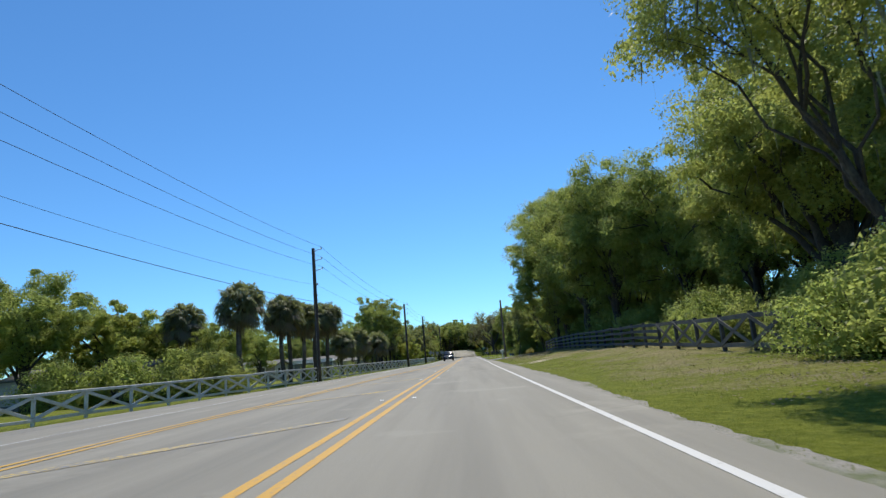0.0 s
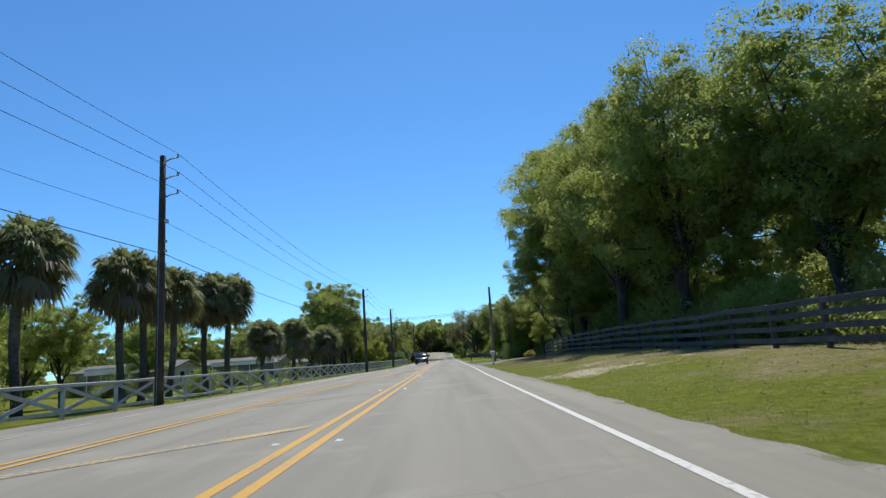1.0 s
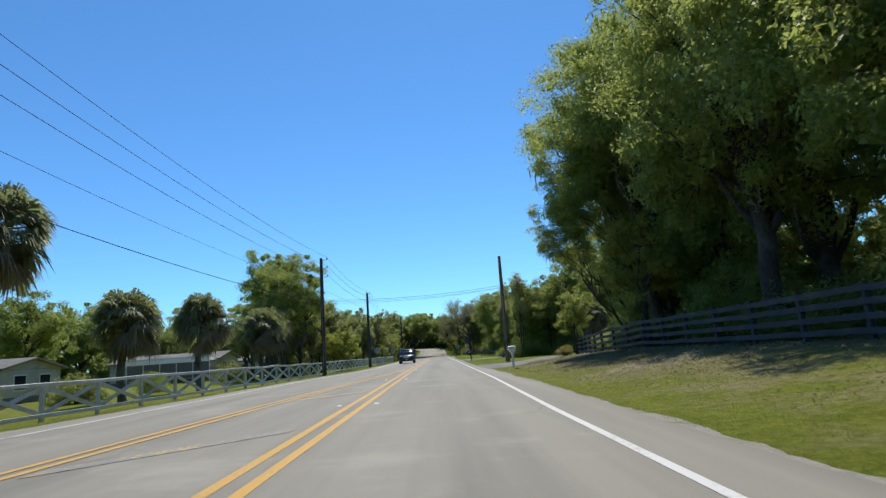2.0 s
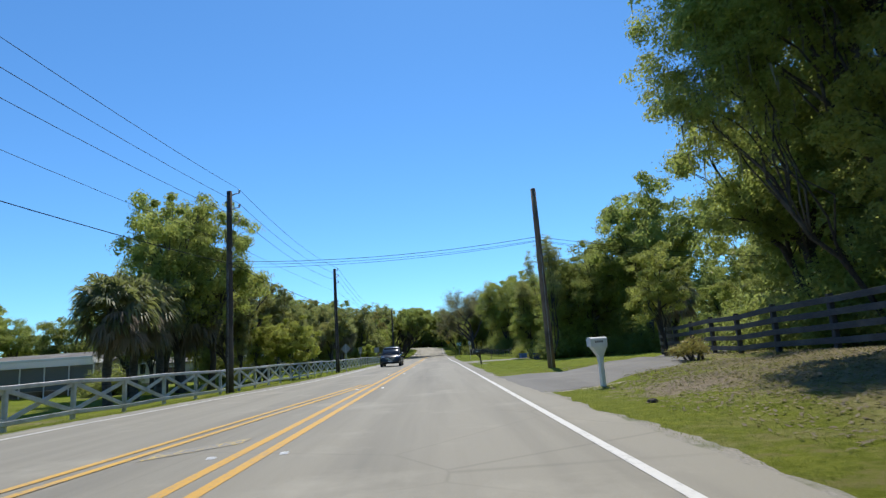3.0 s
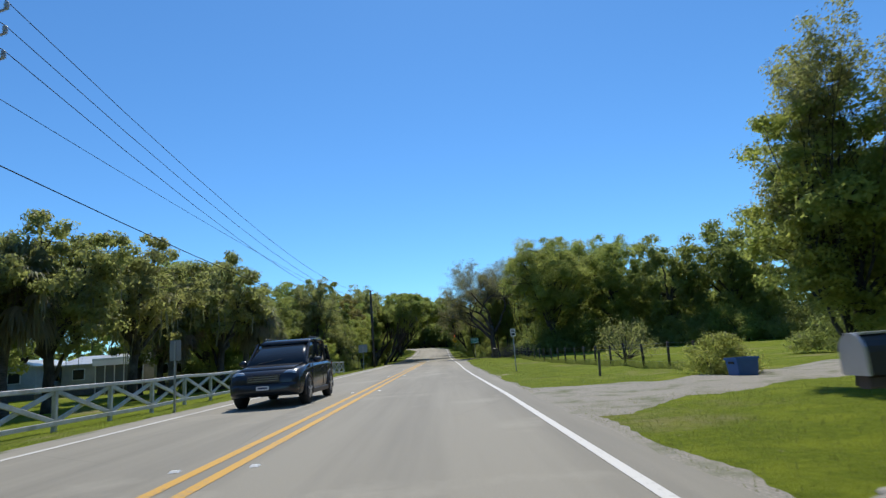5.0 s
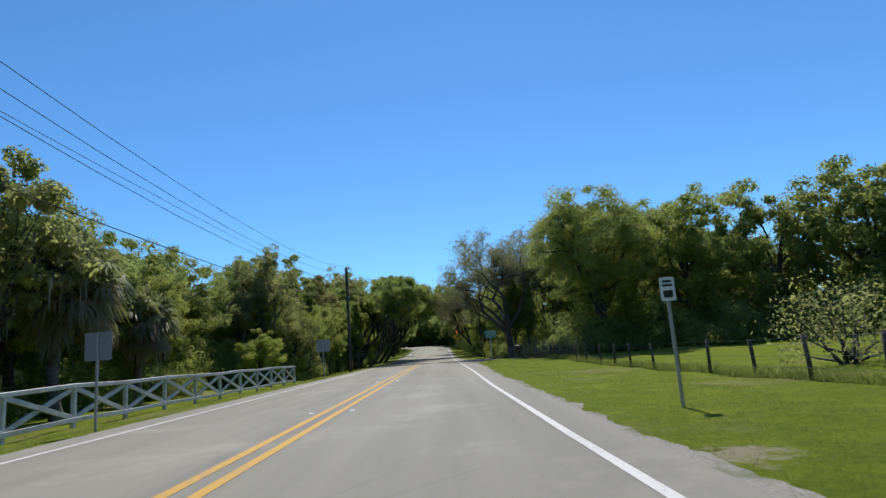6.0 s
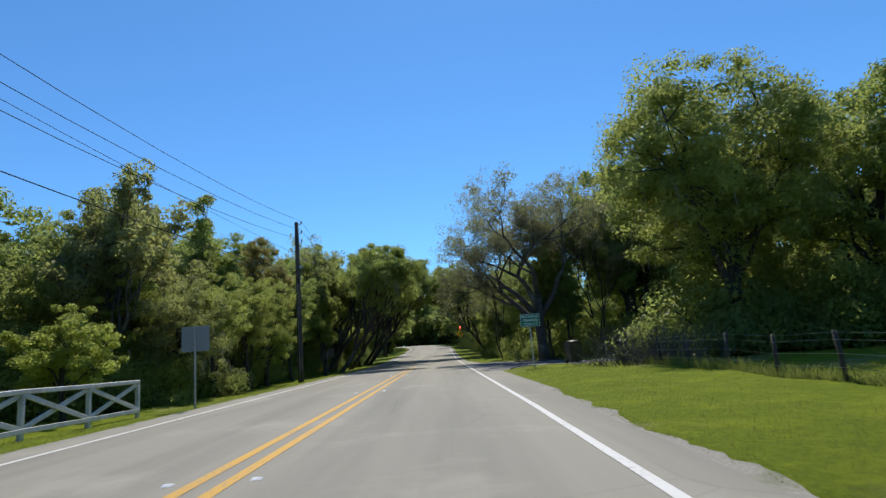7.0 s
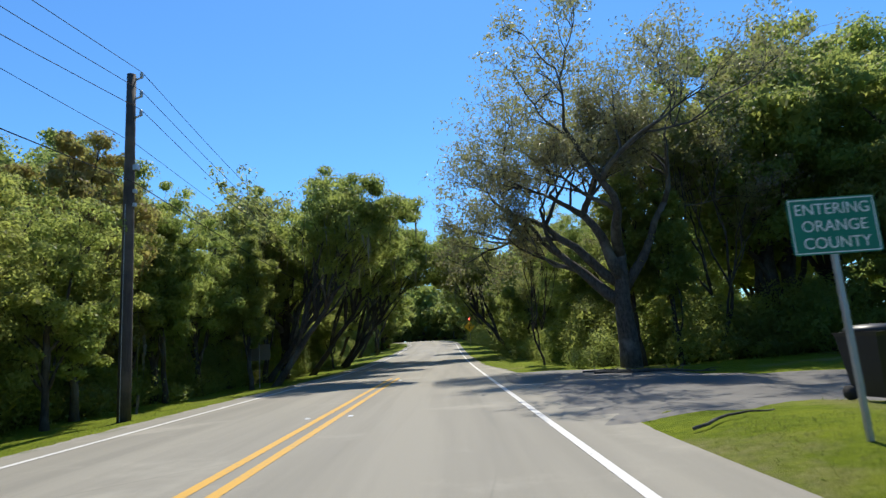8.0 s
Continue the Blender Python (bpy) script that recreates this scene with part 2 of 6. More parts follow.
MAT = {
    "awning": awning_material(),
    "ground": ground_material(),
    "asphalt": asphalt_material("road_asphalt", (0.215, 0.198, 0.158), (0.286, 0.265, 0.214), (0.160, 0.149, 0.122)),
    "drive": asphalt_material("driveway_asphalt", (0.11, 0.104, 0.095), (0.165, 0.157, 0.143), (0.10, 0.095, 0.087)),
    "gravel": surface("sandy_gravel", (0.34, 0.31, 0.26), (0.19, 0.18, 0.15), 30, 0.95, (0.10, 0.12, 0.04), 1.3, 0.6, 0.03),
    "yellow": paint_on_road("yellow_paint", (0.55, 0.30, 0.03), 0.78, 1.02),
    "worn": paint_on_road("worn_yellow_paint", (0.58, 0.33, 0.04), 0.74, 1.0),
    "faded": paint_on_road("faded_yellow_paint", (0.55, 0.38, 0.08), 0.66, 0.76),
    "white_worn": paint_on_road("worn_white_paint", (0.60, 0.59, 0.56), 0.60, 0.84),
    "white": paint_on_road("white_paint", (0.58, 0.57, 0.54), 0.80, 1.06),
    "fence_white": surface("white_fence_paint", (0.56, 0.56, 0.57), (0.45, 0.45, 0.45), 6, 0.6, (0.32, 0.32, 0.29), 1.8, 0.1),
    "fence_black": surface("black_fence_boards", (0.030, 0.028, 0.030), (0.065, 0.060, 0.060), 10, 0.75, (0.10, 0.095, 0.085), 1.2, 0.3, 0.01, stretch=(8, 0.7, 8)),
    "grey_wood": surface("grey_wood", (0.20, 0.17, 0.13), (0.11, 0.095, 0.075), 14, 0.85, (0.07, 0.06, 0.05), 1.0, 0.4, 0.01, stretch=(6, 6, 0.5)),
    "pole": surface("pole_wood", (0.060, 0.050, 0.043), (0.030, 0.026, 0.024), 9, 0.85, (0.13, 0.105, 0.08), 0.8, 0.5, 0.01, stretch=(5, 5, 0.3)),
    "pole_light": surface("weathered_pole_wood", (0.26, 0.185, 0.12), (0.13, 0.092, 0.062), 9, 0.85, (0.07, 0.055, 0.045), 0.8, 0.5, 0.01, stretch=(5, 5, 0.3)),
    "bark": surface("oak_bark", (0.075, 0.062, 0.050), (0.030, 0.026, 0.022), 7, 0.95, (0.13, 0.13, 0.11), 0.9, 0.9, 0.04, stretch=(3, 3, 0.7)),
    "grey_bark": surface("lichen_bark", (0.10, 0.088, 0.075), (0.04, 0.035, 0.03), 7, 0.95, (0.17, 0.165, 0.145), 1.5, 0.7, 0.03, stretch=(2, 2, 0.8)),
    "palm_bark": surface("palm_trunk", (0.13, 0.11, 0.09), (0.05, 0.042, 0.035), 5, 0.95, (0.2, 0.18, 0.15), 1.0, 0.9, 0.04, stretch=(1, 1, 4)),
    "leaf": leaf_material("oak_leaves", [(0.085, 0.115, 0.026), (0.14, 0.18, 0.036), (0.19, 0.235, 0.046), (0.25, 0.285, 0.06)], 0.63),
    "leaf_light": leaf_material("spring_leaves", [(0.13, 0.155, 0.032), (0.20, 0.23, 0.045), (0.255, 0.285, 0.057), (0.315, 0.335, 0.076)], 0.63),
    "leaf_dark": leaf_material("dark_leaves", [(0.07, 0.095, 0.026), (0.11, 0.14, 0.034), (0.15, 0.185, 0.043), (0.19, 0.22, 0.055)], 0.62),
    "leaf_grey": leaf_material("grey_green_leaves", [(0.14, 0.125, 0.06), (0.20, 0.178, 0.085), (0.25, 0.222, 0.105), (0.20, 0.20, 0.075)], 0.6),
    "leaf_lime": leaf_material("lime_leaves", [(0.20, 0.23, 0.03), (0.28, 0.31, 0.045), (0.34, 0.36, 0.06), (0.38, 0.39, 0.085)], 0.62),
    "leaf_brown": leaf_material("brownish_new_leaves", [(0.15, 0.125, 0.08), (0.19, 0.16, 0.10), (0.22, 0.185, 0.12), (0.19, 0.175, 0.09)], 0.4),
    "leaf_rust": leaf_material("rusty_leaves", [(0.28, 0.165, 0.045), (0.27, 0.21, 0.055), (0.21, 0.21, 0.05), (0.26, 0.16, 0.05)], 0.5),
    "frond": leaf_material("palm_fronds", [(0.075, 0.085, 0.042), (0.11, 0.12, 0.06), (0.145, 0.152, 0.078), (0.18, 0.18, 0.10)], 0.35, 0.5),
    "frond_dry": leaf_material("dry_fronds", [(0.14, 0.11, 0.07), (0.2, 0.16, 0.1), (0.10, 0.085, 0.05)], 0.2, 0.7),
    "moss": leaf_material("hanging_moss", [(0.13, 0.13, 0.10), (0.18, 0.18, 0.14), (0.10, 0.105, 0.075)], 0.3, 0.9),
    "grass": leaf_material("grass_blades", [(0.05, 0.072, 0.002), (0.08, 0.11, 0.003), (0.125, 0.15, 0.006), (0.19, 0.185, 0.03)], 0.35, 0.6),
    "cable": plain("cable_black", (0.012, 0.012, 0.013), 0.95),
    "steel": plain("galvanised_steel", (0.42, 0.43, 0.44), 0.45, 0.7),
    "porcelain": plain("insulator_grey", (0.36, 0.37, 0.38), 0.3),
    "sign_back": plain("bare_aluminium", (0.27, 0.29, 0.31), 0.5, 0.3),
    "sign_green": plain("sign_green", (0.0, 0.17, 0.11), 0.45),
    "sign_white": plain("sign_white", (0.75, 0.75, 0.74), 0.45),
    "sign_yellow": plain("sign_yellow", (0.75, 0.42, 0.02), 0.45),
    "sign_brown": plain("sign_dull_brown", (0.16, 0.145, 0.12), 0.6),
    "black": plain("black_plastic", (0.018, 0.018, 0.02), 0.45),
    "blue": plain("blue_plastic", (0.03, 0.13, 0.38), 0.4),
    "navy": plain("navy_plastic", (0.02, 0.04, 0.13), 0.4),
    "beacon": plain("lit_red_lens", (1.0, 0.05, 0.03), 0.3, 0.0, 6.0),
    "mail_white": plain("white_plastic", (0.74, 0.74, 0.72), 0.45),
    "mail_dark": plain("dark_mailbox_paint", (0.05, 0.05, 0.055), 0.35, 0.3),
    "mail_lid": plain("light_grey_metal", (0.55, 0.56, 0.57), 0.3, 0.6),
    "roof_grey": surface("grey_shingles", (0.19, 0.175, 0.155), (0.12, 0.112, 0.10), 12, 0.9, (0.25, 0.24, 0.22), 0.5, 0.4),
    "roof_metal": surface("pale_metal_roof", (0.62, 0.62, 0.60), (0.50, 0.50, 0.48), 2, 0.35, (0.38, 0.36, 0.32), 0.6, 0, 0.01, 0.3),
    "siding": surface("beige_siding", (0.50, 0.47, 0.41), (0.42, 0.40, 0.35), 3, 0.6, (0.33, 0.31, 0.27), 0.6, 0.1),
    "siding_blue": surface("pale_blue_siding", (0.45, 0.52, 0.58), (0.38, 0.45, 0.51), 3, 0.6, (0.33, 0.36, 0.38), 0.7, 0.1),
    "trim": plain("white_trim", (0.76, 0.76, 0.75), 0.5),
    "glass_dark": plain("dark_window_glass", (0.02, 0.024, 0.028), 0.08),
    "screen": plain("porch_screen", (0.15, 0.15, 0.145), 0.7),
    "car_paint": plain("dark_grey_car_paint", (0.05, 0.053, 0.06), 0.22, 0.55),
    "chrome": plain("chrome", (0.7, 0.7, 0.72), 0.12, 1.0),
    "alloy": plain("alloy_silver", (0.42, 0.43, 0.45), 0.3, 0.8),
    "tail_red": plain("red_lens", (0.25, 0.01, 0.01), 0.25),
    "tyre": plain("tyre_rubber", (0.016, 0.016, 0.017), 0.85),
    "lamp_glass": plain("headlamp_glass", (0.62, 0.65, 0.68), 0.1, 0.3),
    "concrete": surface("concrete", (0.36, 0.34, 0.30), (0.28, 0.265, 0.235), 18, 0.9, (0.2, 0.19, 0.16), 1.2, 0.3),
}

# ---- geometry helpers ----


def mesh_of(name, verts, faces, material, smooth=False):
    me = bpy.data.meshes.new(name)
    me.from_pydata([tuple(v) for v in verts], [], faces)
    me.materials.append(MAT[material])
    if smooth:
        me.polygons.foreach_set("use_smooth", [True] * len(me.polygons))
    me.update()
    return me


def quad_mesh(name, verts, material, k=4):
    """A mesh of loose k-cornered faces out of an (n * k, 3) array."""
    n = len(verts) // k
    me = bpy.data.meshes.new(name)
    me.vertices.add(n * k)
    me.loops.add(n * k)
    me.polygons.add(n)
    me.vertices.foreach_set("co", np.ascontiguousarray(verts, dtype=np.float32).ravel())
    me.loops.foreach_set("vertex_index", np.arange(n * k, dtype=np.int32))
    me.polygons.foreach_set("loop_start", np.arange(0, n * k, k, dtype=np.int32))
    me.polygons.foreach_set("loop_total", np.full(n, k, dtype=np.int32))
    me.materials.append(MAT[material])
    me.update(calc_edges=True)
    return me


def part(name, me, parent, label=""):
    ob = new(name, me)
    ob.parent = parent
    return tagged(ob, label)


def thing(name, x, y, z, label, category, group="", rz=0.0, kind=""):
    ob = new(name)
    ob.matrix_basis = pose(x, y, z, 0, 0, rz)
    return tagged(ob, label, category, group, kind)


def setting(name, me, label, category):
    return tagged(new(name, me), label, category, "", "structure")


def beam(p0, p1, w, h, up=(0, 0, 1), chamfer=0.15):
    """A board from p0 to p1 with chamfered long edges, w across and h along up."""
    p0, p1, up = Vector(p0), Vector(p1), Vector(up)
    d = (p1 - p0).normalized()
    s = d.cross(up)
    s = s.normalized() if s.length > 1e-4 else Vector((1, 0, 0))
    u = s.cross(d).normalized()
    c = min(w, h) * chamfer
    ring = [(w / 2 - c, -h / 2), (w / 2, -h / 2 + c), (w / 2, h / 2 - c), (w / 2 - c, h / 2),
            (-w / 2 + c, h / 2), (-w / 2, h / 2 - c), (-w / 2, -h / 2 + c), (-w / 2 + c, -h / 2)]
    v = [p + s * a + u * b for p in (p0, p1) for a, b in ring]
    f = [(k, (k + 1) % 8, 8 + (k + 1) % 8, 8 + k) for k in range(8)]
    f += [tuple(range(7, -1, -1)), tuple(range(8, 16))]
    return v, f


def box(x0, x1, y0, y1, z0, z1):
    return beam(((x0 + x1) / 2, y0, (z0 + z1) / 2), ((x0 + x1) / 2, y1, (z0 + z1) / 2), x1 - x0, z1 - z0, (0, 0, 1), 0.04)


def join(*pieces):
    v, f = [], []
    for pv, pf in pieces:
        n = len(v)
        v += list(pv)
        f += [tuple(i + n for i in q) for q in pf]
    return v, f


def tube(path, radii, sides=7, cap=True):
    """A tapered tube along a path."""
    v, f = [], []
    path = [Vector(p) for p in path]
    side = None
    for k, p in enumerate(path):
        d = (path[min(k + 1, len(path) - 1)] - path[max(k - 1, 0)])
        d = d.normalized() if d.length > 1e-6 else Vector((0, 0, 1))
        ref = side if side is not None else (Vector((1, 0, 0)) if abs(d.x) < 0.9 else Vector((0, 1, 0)))
        s = (ref - d * ref.dot(d))
        s = s.normalized() if s.length > 1e-5 else d.orthogonal().normalized()
        side = s
        t = d.cross(s)
        for j in range(sides):
            a = 2 * math.pi * j / sides
            v.append(p + (s * math.cos(a) + t * math.sin(a)) * radii[k])
    for k in range(len(path) - 1):
        for j in range(sides):
            f.append((k * sides + j, k * sides + (j + 1) % sides, (k + 1) * sides + (j + 1) % sides, (k + 1) * sides + j))
    if cap:
        f.append(tuple(range(sides - 1, -1, -1)))
        f.append(tuple(range((len(path) - 1) * sides, len(path) * sides)))
    return v, f


def lathe(profile, sides=14, z_axis=True):
    path = [(0, 0, z) if z_axis else (0, z, 0) for r, z in profile]
    return tube(path, [max(r, 1e-4) for r, z in profile], sides)


# ---- the lie of the land ----
LEFT_WHITE = ([-60, 14, 30, 50, 70, 77, 84, 90, 96, 420], [-8.2, -7.6, -7.0, -6.4, -5.6, -4.9, -4.1, -3.7, -3.75, -3.75])
LEFT_EDGE = ([-60, 16, 28, 45, 70, 77, 85, 92, 420], [-12.0, -10.8, -9.6, -7.7, -6.2, -5.55, -4.75, -4.4, -4.4])
RIGHT_EDGE = ([-60, 6, 18, 42, 64, 80, 90, 128, 140, 149, 157, 175, 185], [4.3, 4.3, 4.72, 4.74, 4.64, 4.3, 4.36, 4.36, 4.5, 4.95, 5.0, 5.0, 4.4])
LEFT_YELLOW = ([-60, 12, 20, 40, 54, 65, 74, 80], [-5.2, -4.6, -4.15, -3.45, -2.55, -1.65, -0.9, -0.42])
FENCE_LEFT = ([-60, 20, 41, 82, 149, 400], [-14.5, -12.6, -9.7, -7.25, -6.75, -6.75])


def bend(y):
    """How far the road's middle swings to the left far ahead."""
    return -0.0035 * np.clip(np.asarray(y, float) - 245, 0, 110) ** 2


def road_z(y):
    t = np.clip((np.asarray(y, float) - 180) / 130, 0, 1)
    return 3.2 * t * t * (3 - 2 * t)


def step(a, b, v):
    t = np.clip((v - a) / (b - a), 0, 1)
    return t * t * (3 - 2 * t)


BANK = ([-60, 5, 17, 35, 52, 66, 74, 84, 95, 110, 130, 400], [0.1, 0.1, 0.22, 0.5, 0.68, 0.6, 0.35, 0.15, 0.05, -0.05, -0.12, 0.1])


def rough(x, y):
    return 0.035 * (np.sin(x * 1.3 + y * 0.7) * np.sin(y * 0.9 - x * 0.4) + 0.6 * np.sin(x * 2.9 + 1.7 * np.sin(y * 1.1)))


def land(x, y):
    """The ground's height."""
    x, y = np.asarray(x, float), np.asarray(y, float)
    u = x - bend(y)
    z = road_z(y)
    rise = 0.19 * step(4.7, 6.0, u) * step(138, 151, y) * (1 - step(156.4, 160.5, y))
    right = rise + np.interp(y, *BANK) * step(4.6, 11.5, u) + 0.012 * np.clip(u - 11.5, 0, 30)
    left_edge = np.interp(y, *LEFT_EDGE)
    left = -0.14 * step(0, 2.6, left_edge - u) - 0.004 * np.clip(left_edge - 2 - u, 0, 40)
    wide = np.interp(y, *RIGHT_EDGE) - 4.4
    verge = np.clip(np.maximum(u - 4.95 - wide, left_edge - 0.5 - u), 0, 1)
    inside = np.clip(np.minimum(4.25 + wide - u, u - left_edge - 0.15) * 4, 0, 1)
    return z + np.where(u > 0, right, left) + rough(x, y) * verge - 0.08 * inside - 0.012


def grid_sheet(xs, ys, height):
    gx, gy = np.meshgrid(xs, ys)
    gz = height(gx, gy)
    v = np.stack([gx, gy, gz], -1).reshape(-1, 3)
    nx = len(xs)
    f = [(j * nx + i, j * nx + i + 1, (j + 1) * nx + i + 1, (j + 1) * nx + i) for j in range(len(ys) - 1) for i in range(nx - 1)]
    return v, f


xs = np.concatenate([[-2500, -900, -400, -200, -120, -80, -60, -45], np.arange(-36, -14, 1.5), np.arange(-14, 14, 0.35), np.arange(14, 38, 1.5), [45, 60, 80, 120, 200, 400, 900, 2500]])
ys = np.concatenate([[-2000, -600, -200, -90, -50, -30], np.arange(-20, 200, 0.8), np.arange(200, 360, 2.5), [380, 420, 500, 700, 1200, 3000]])
setting("ground", mesh_of("ground", *grid_sheet(xs, ys, land), "ground", True), "mown verge and field grass with dry and sandy patches", "ground")


def strip(y0, y1, dy, left, right, lift, across=2):
    """A sheet along the road between two lines, lying on the road's height."""
    rows = np.arange(y0, y1 + dy / 2, dy)
    v, f = [], []
    for y in rows:
        a, b, s, z = float(left(y)), float(right(y)), float(bend(y)), float(road_z(y))
        for k in range(across):
            v.append((a + (b - a) * k / (across - 1) + s, y, z + lift))
    for j in range(len(rows) - 1):
        for k in range(across - 1):
            f.append((j * across + k, j * across + k + 1, (j + 1) * across + k + 1, (j + 1) * across + k))
    return v, f


def wobble(y, seed, size):
    return size * (math.sin(y * 1.9 + seed) * 0.5 + math.sin(y * 4.7 + seed * 2.3) * 0.3 + math.sin(y * 0.43 + seed) * 0.6 + 0.25 * math.sin(y * 11.3 + seed))


def fray(y, seed, size):
    """An uneven edge: broad swings and fine crumbling."""
    return size * (noise.noise((y * 0.31, seed, 0.0)) + 0.55 * noise.noise((y * 1.2, seed, 5.0)) + 0.30 * noise.noise((y * 3.9, seed, 9.0)))


road_v, road_f = strip(-60, 368, 0.35, lambda y: np.interp(y, *LEFT_EDGE) + wobble(y, 1.0, 0.06), lambda y: np.interp(y, *RIGHT_EDGE) + wobble(y, 4.0, 0.04), 0.0, 9)
setting("road", mesh_of("road", road_v, road_f, "asphalt"), "pale grey worn asphalt two-lane road", "road")
setting("shoulder", mesh_of("shoulder", *strip(-10, 200, 0.07, lambda y: np.interp(y, *RIGHT_EDGE) - 0.12, lambda y: np.interp(y, *RIGHT_EDGE) + 0.16 + fray(y, 2.2, 0.22), -0.003), "gravel"), "sandy gravel edge between asphalt and grass", "shoulder")
setting("shoulder", mesh_of("shoulder", *strip(-10, 220, 0.07, lambda y: np.interp(y, *LEFT_EDGE) - 0.22 - fray(y, 7.7, 0.12), lambda y: np.interp(y, *LEFT_EDGE) + 0.12, -0.003), "gravel"), "narrow sandy edge of the asphalt", "shoulder")


def marking(name, y0, y1, x, width, material, label, lift=0.004):
    me = mesh_of(name, *strip(y0, y1, 1.0, lambda y: x(y) - width / 2, lambda y: x(y) + width / 2, lift), material)
    return setting(name, me, label, "road marking")


RIGHT_WHITE = ([-60, 48, 60, 108, 120, 130, 142], [3.73, 3.74, 3.87, 3.87, 3.74, 3.71, 3.83])
marking("edge_line", -50, 366, lambda y: np.interp(y, *RIGHT_WHITE), 0.11, "white", "solid white edge line painted on asphalt")
marking("edge_line", -50, 50, lambda y: np.interp(y, *LEFT_WHITE), 0.12, "white_worn", "white edge line worn nearly through to the asphalt")
marking("edge_line", 50, 366, lambda y: np.interp(y, *LEFT_WHITE), 0.12, "white", "thin white edge line painted on asphalt")
for off in (-0.17, 0.17):
    marking("centre_line", -50, 176, lambda y: off, 0.14, "yellow", "one of the double yellow centre lines")
    marking("median_line", -50, 79, lambda y: np.interp(y, *LEFT_YELLOW) + off * 0.9, 0.13, "worn", "worn yellow line of the painted median", 0.008)
for k in range(7):
    y0 = 6.8 + k * 9.6
    xl, xr = float(np.interp(y0, *LEFT_YELLOW)) + 0.35, -0.45
    if xr - xl > 0.6:
        v = [(xl, y0 - 0.26, 0.006), (xl, y0 + 0.26, 0.006), (xr, y0 + (xr - xl) * 1.1 + 0.26, 0.006), (xr, y0 + (xr - xl) * 1.1 - 0.26, 0.006)]
        setting("hatch_line", mesh_of("hatch_line", v, [(0, 3, 2, 1)], "faded"), "faded yellow hatch stripe of the painted median", "road marking")


def flat_patch(name, centre_line, material, label, category, lift=0.012, ragged=0.12):
    """A sheet along a line of (x, y, half width), lying on the ground."""
    v, f = [], []
    pts = []
    for (x0, y0, w0), (x1, y1, w1) in zip(centre_line, centre_line[1:]):
        n = max(2, int(math.hypot(x1 - x0, y1 - y0) / 0.4))
        pts += [(x0 + (x1 - x0) * k / n, y0 + (y1 - y0) * k / n, w0 + (w1 - w0) * k / n) for k in range(n)]
    pts.append(centre_line[-1])
    across = 13
    for k, (x, y, w) in enumerate(pts):
        a, b = pts[max(k - 1, 0)], pts[min(k + 1, len(pts) - 1)]
        d = Vector((b[0] - a[0], b[1] - a[1])).normalized()
        for j in range(-1, across + 1):
            s = (min(max(j, 0), across - 1) / (across - 1) * 2 - 1) * (w + wobble(x * 1.7 + y, max(j, 0) // 7 * 3.0, ragged) + (0.6 if j in (-1, across) else 0))
            px, py = x - d.y * s, y + d.x * s
            blend = float(step(4.3, 5.6, px))
            v.append((px, py, (float(road_z(py)) - 0.004) * (1 - blend) + (float(land(px, py)) + lift) * blend - (0.07 if j in (-1, across) else 0)))
    across += 2
    for k in range(len(pts) - 1):
        for j in range(across - 1):
            f.append((k * across + j, (k + 1) * across + j, (k + 1) * across + j + 1, k * across + j + 1))
    return setting(name, mesh_of(name, v, f, material), label, category)


flat_patch("driveway", [(3.2, 74.4, 4.4), (4.36, 74.6, 4.4), (6.5, 75.0, 2.9), (9, 77.5, 1.9), (13, 82, 1.6), (20, 92, 1.6)], "drive", "grey asphalt driveway apron with sandy edges", "driveway", 0.028)
flat_patch("driveway", [(3.2, 105.95, 3.4), (4.36, 106.2, 3.4), (6.2, 106.6, 1.9), (10, 108.2, 1.5), (16, 111, 1.4), (30, 114, 1.4)], "gravel", "pale sandy gravel driveway", "driveway", 0.02)
flat_patch("side_road", [(1.2, 165.0, 8.4), (4.36, 165.0, 8.4), (6.4, 163.9, 6.6), (7.75, 163.3, 5.2), (9.5, 162.6, 3.8), (11.6, 162.2, 2.8), (16, 162.6, 2.6), (60, 165, 2.6)], "drive", "grey asphalt side road meeting the main road", "road", 0.03, 0.05)


# ---- trees ----
def unit_dirs(rng, n):
    d = rng.normal(size=(n, 3))
    return d / np.linalg.norm(d, axis=1, keepdims=True)


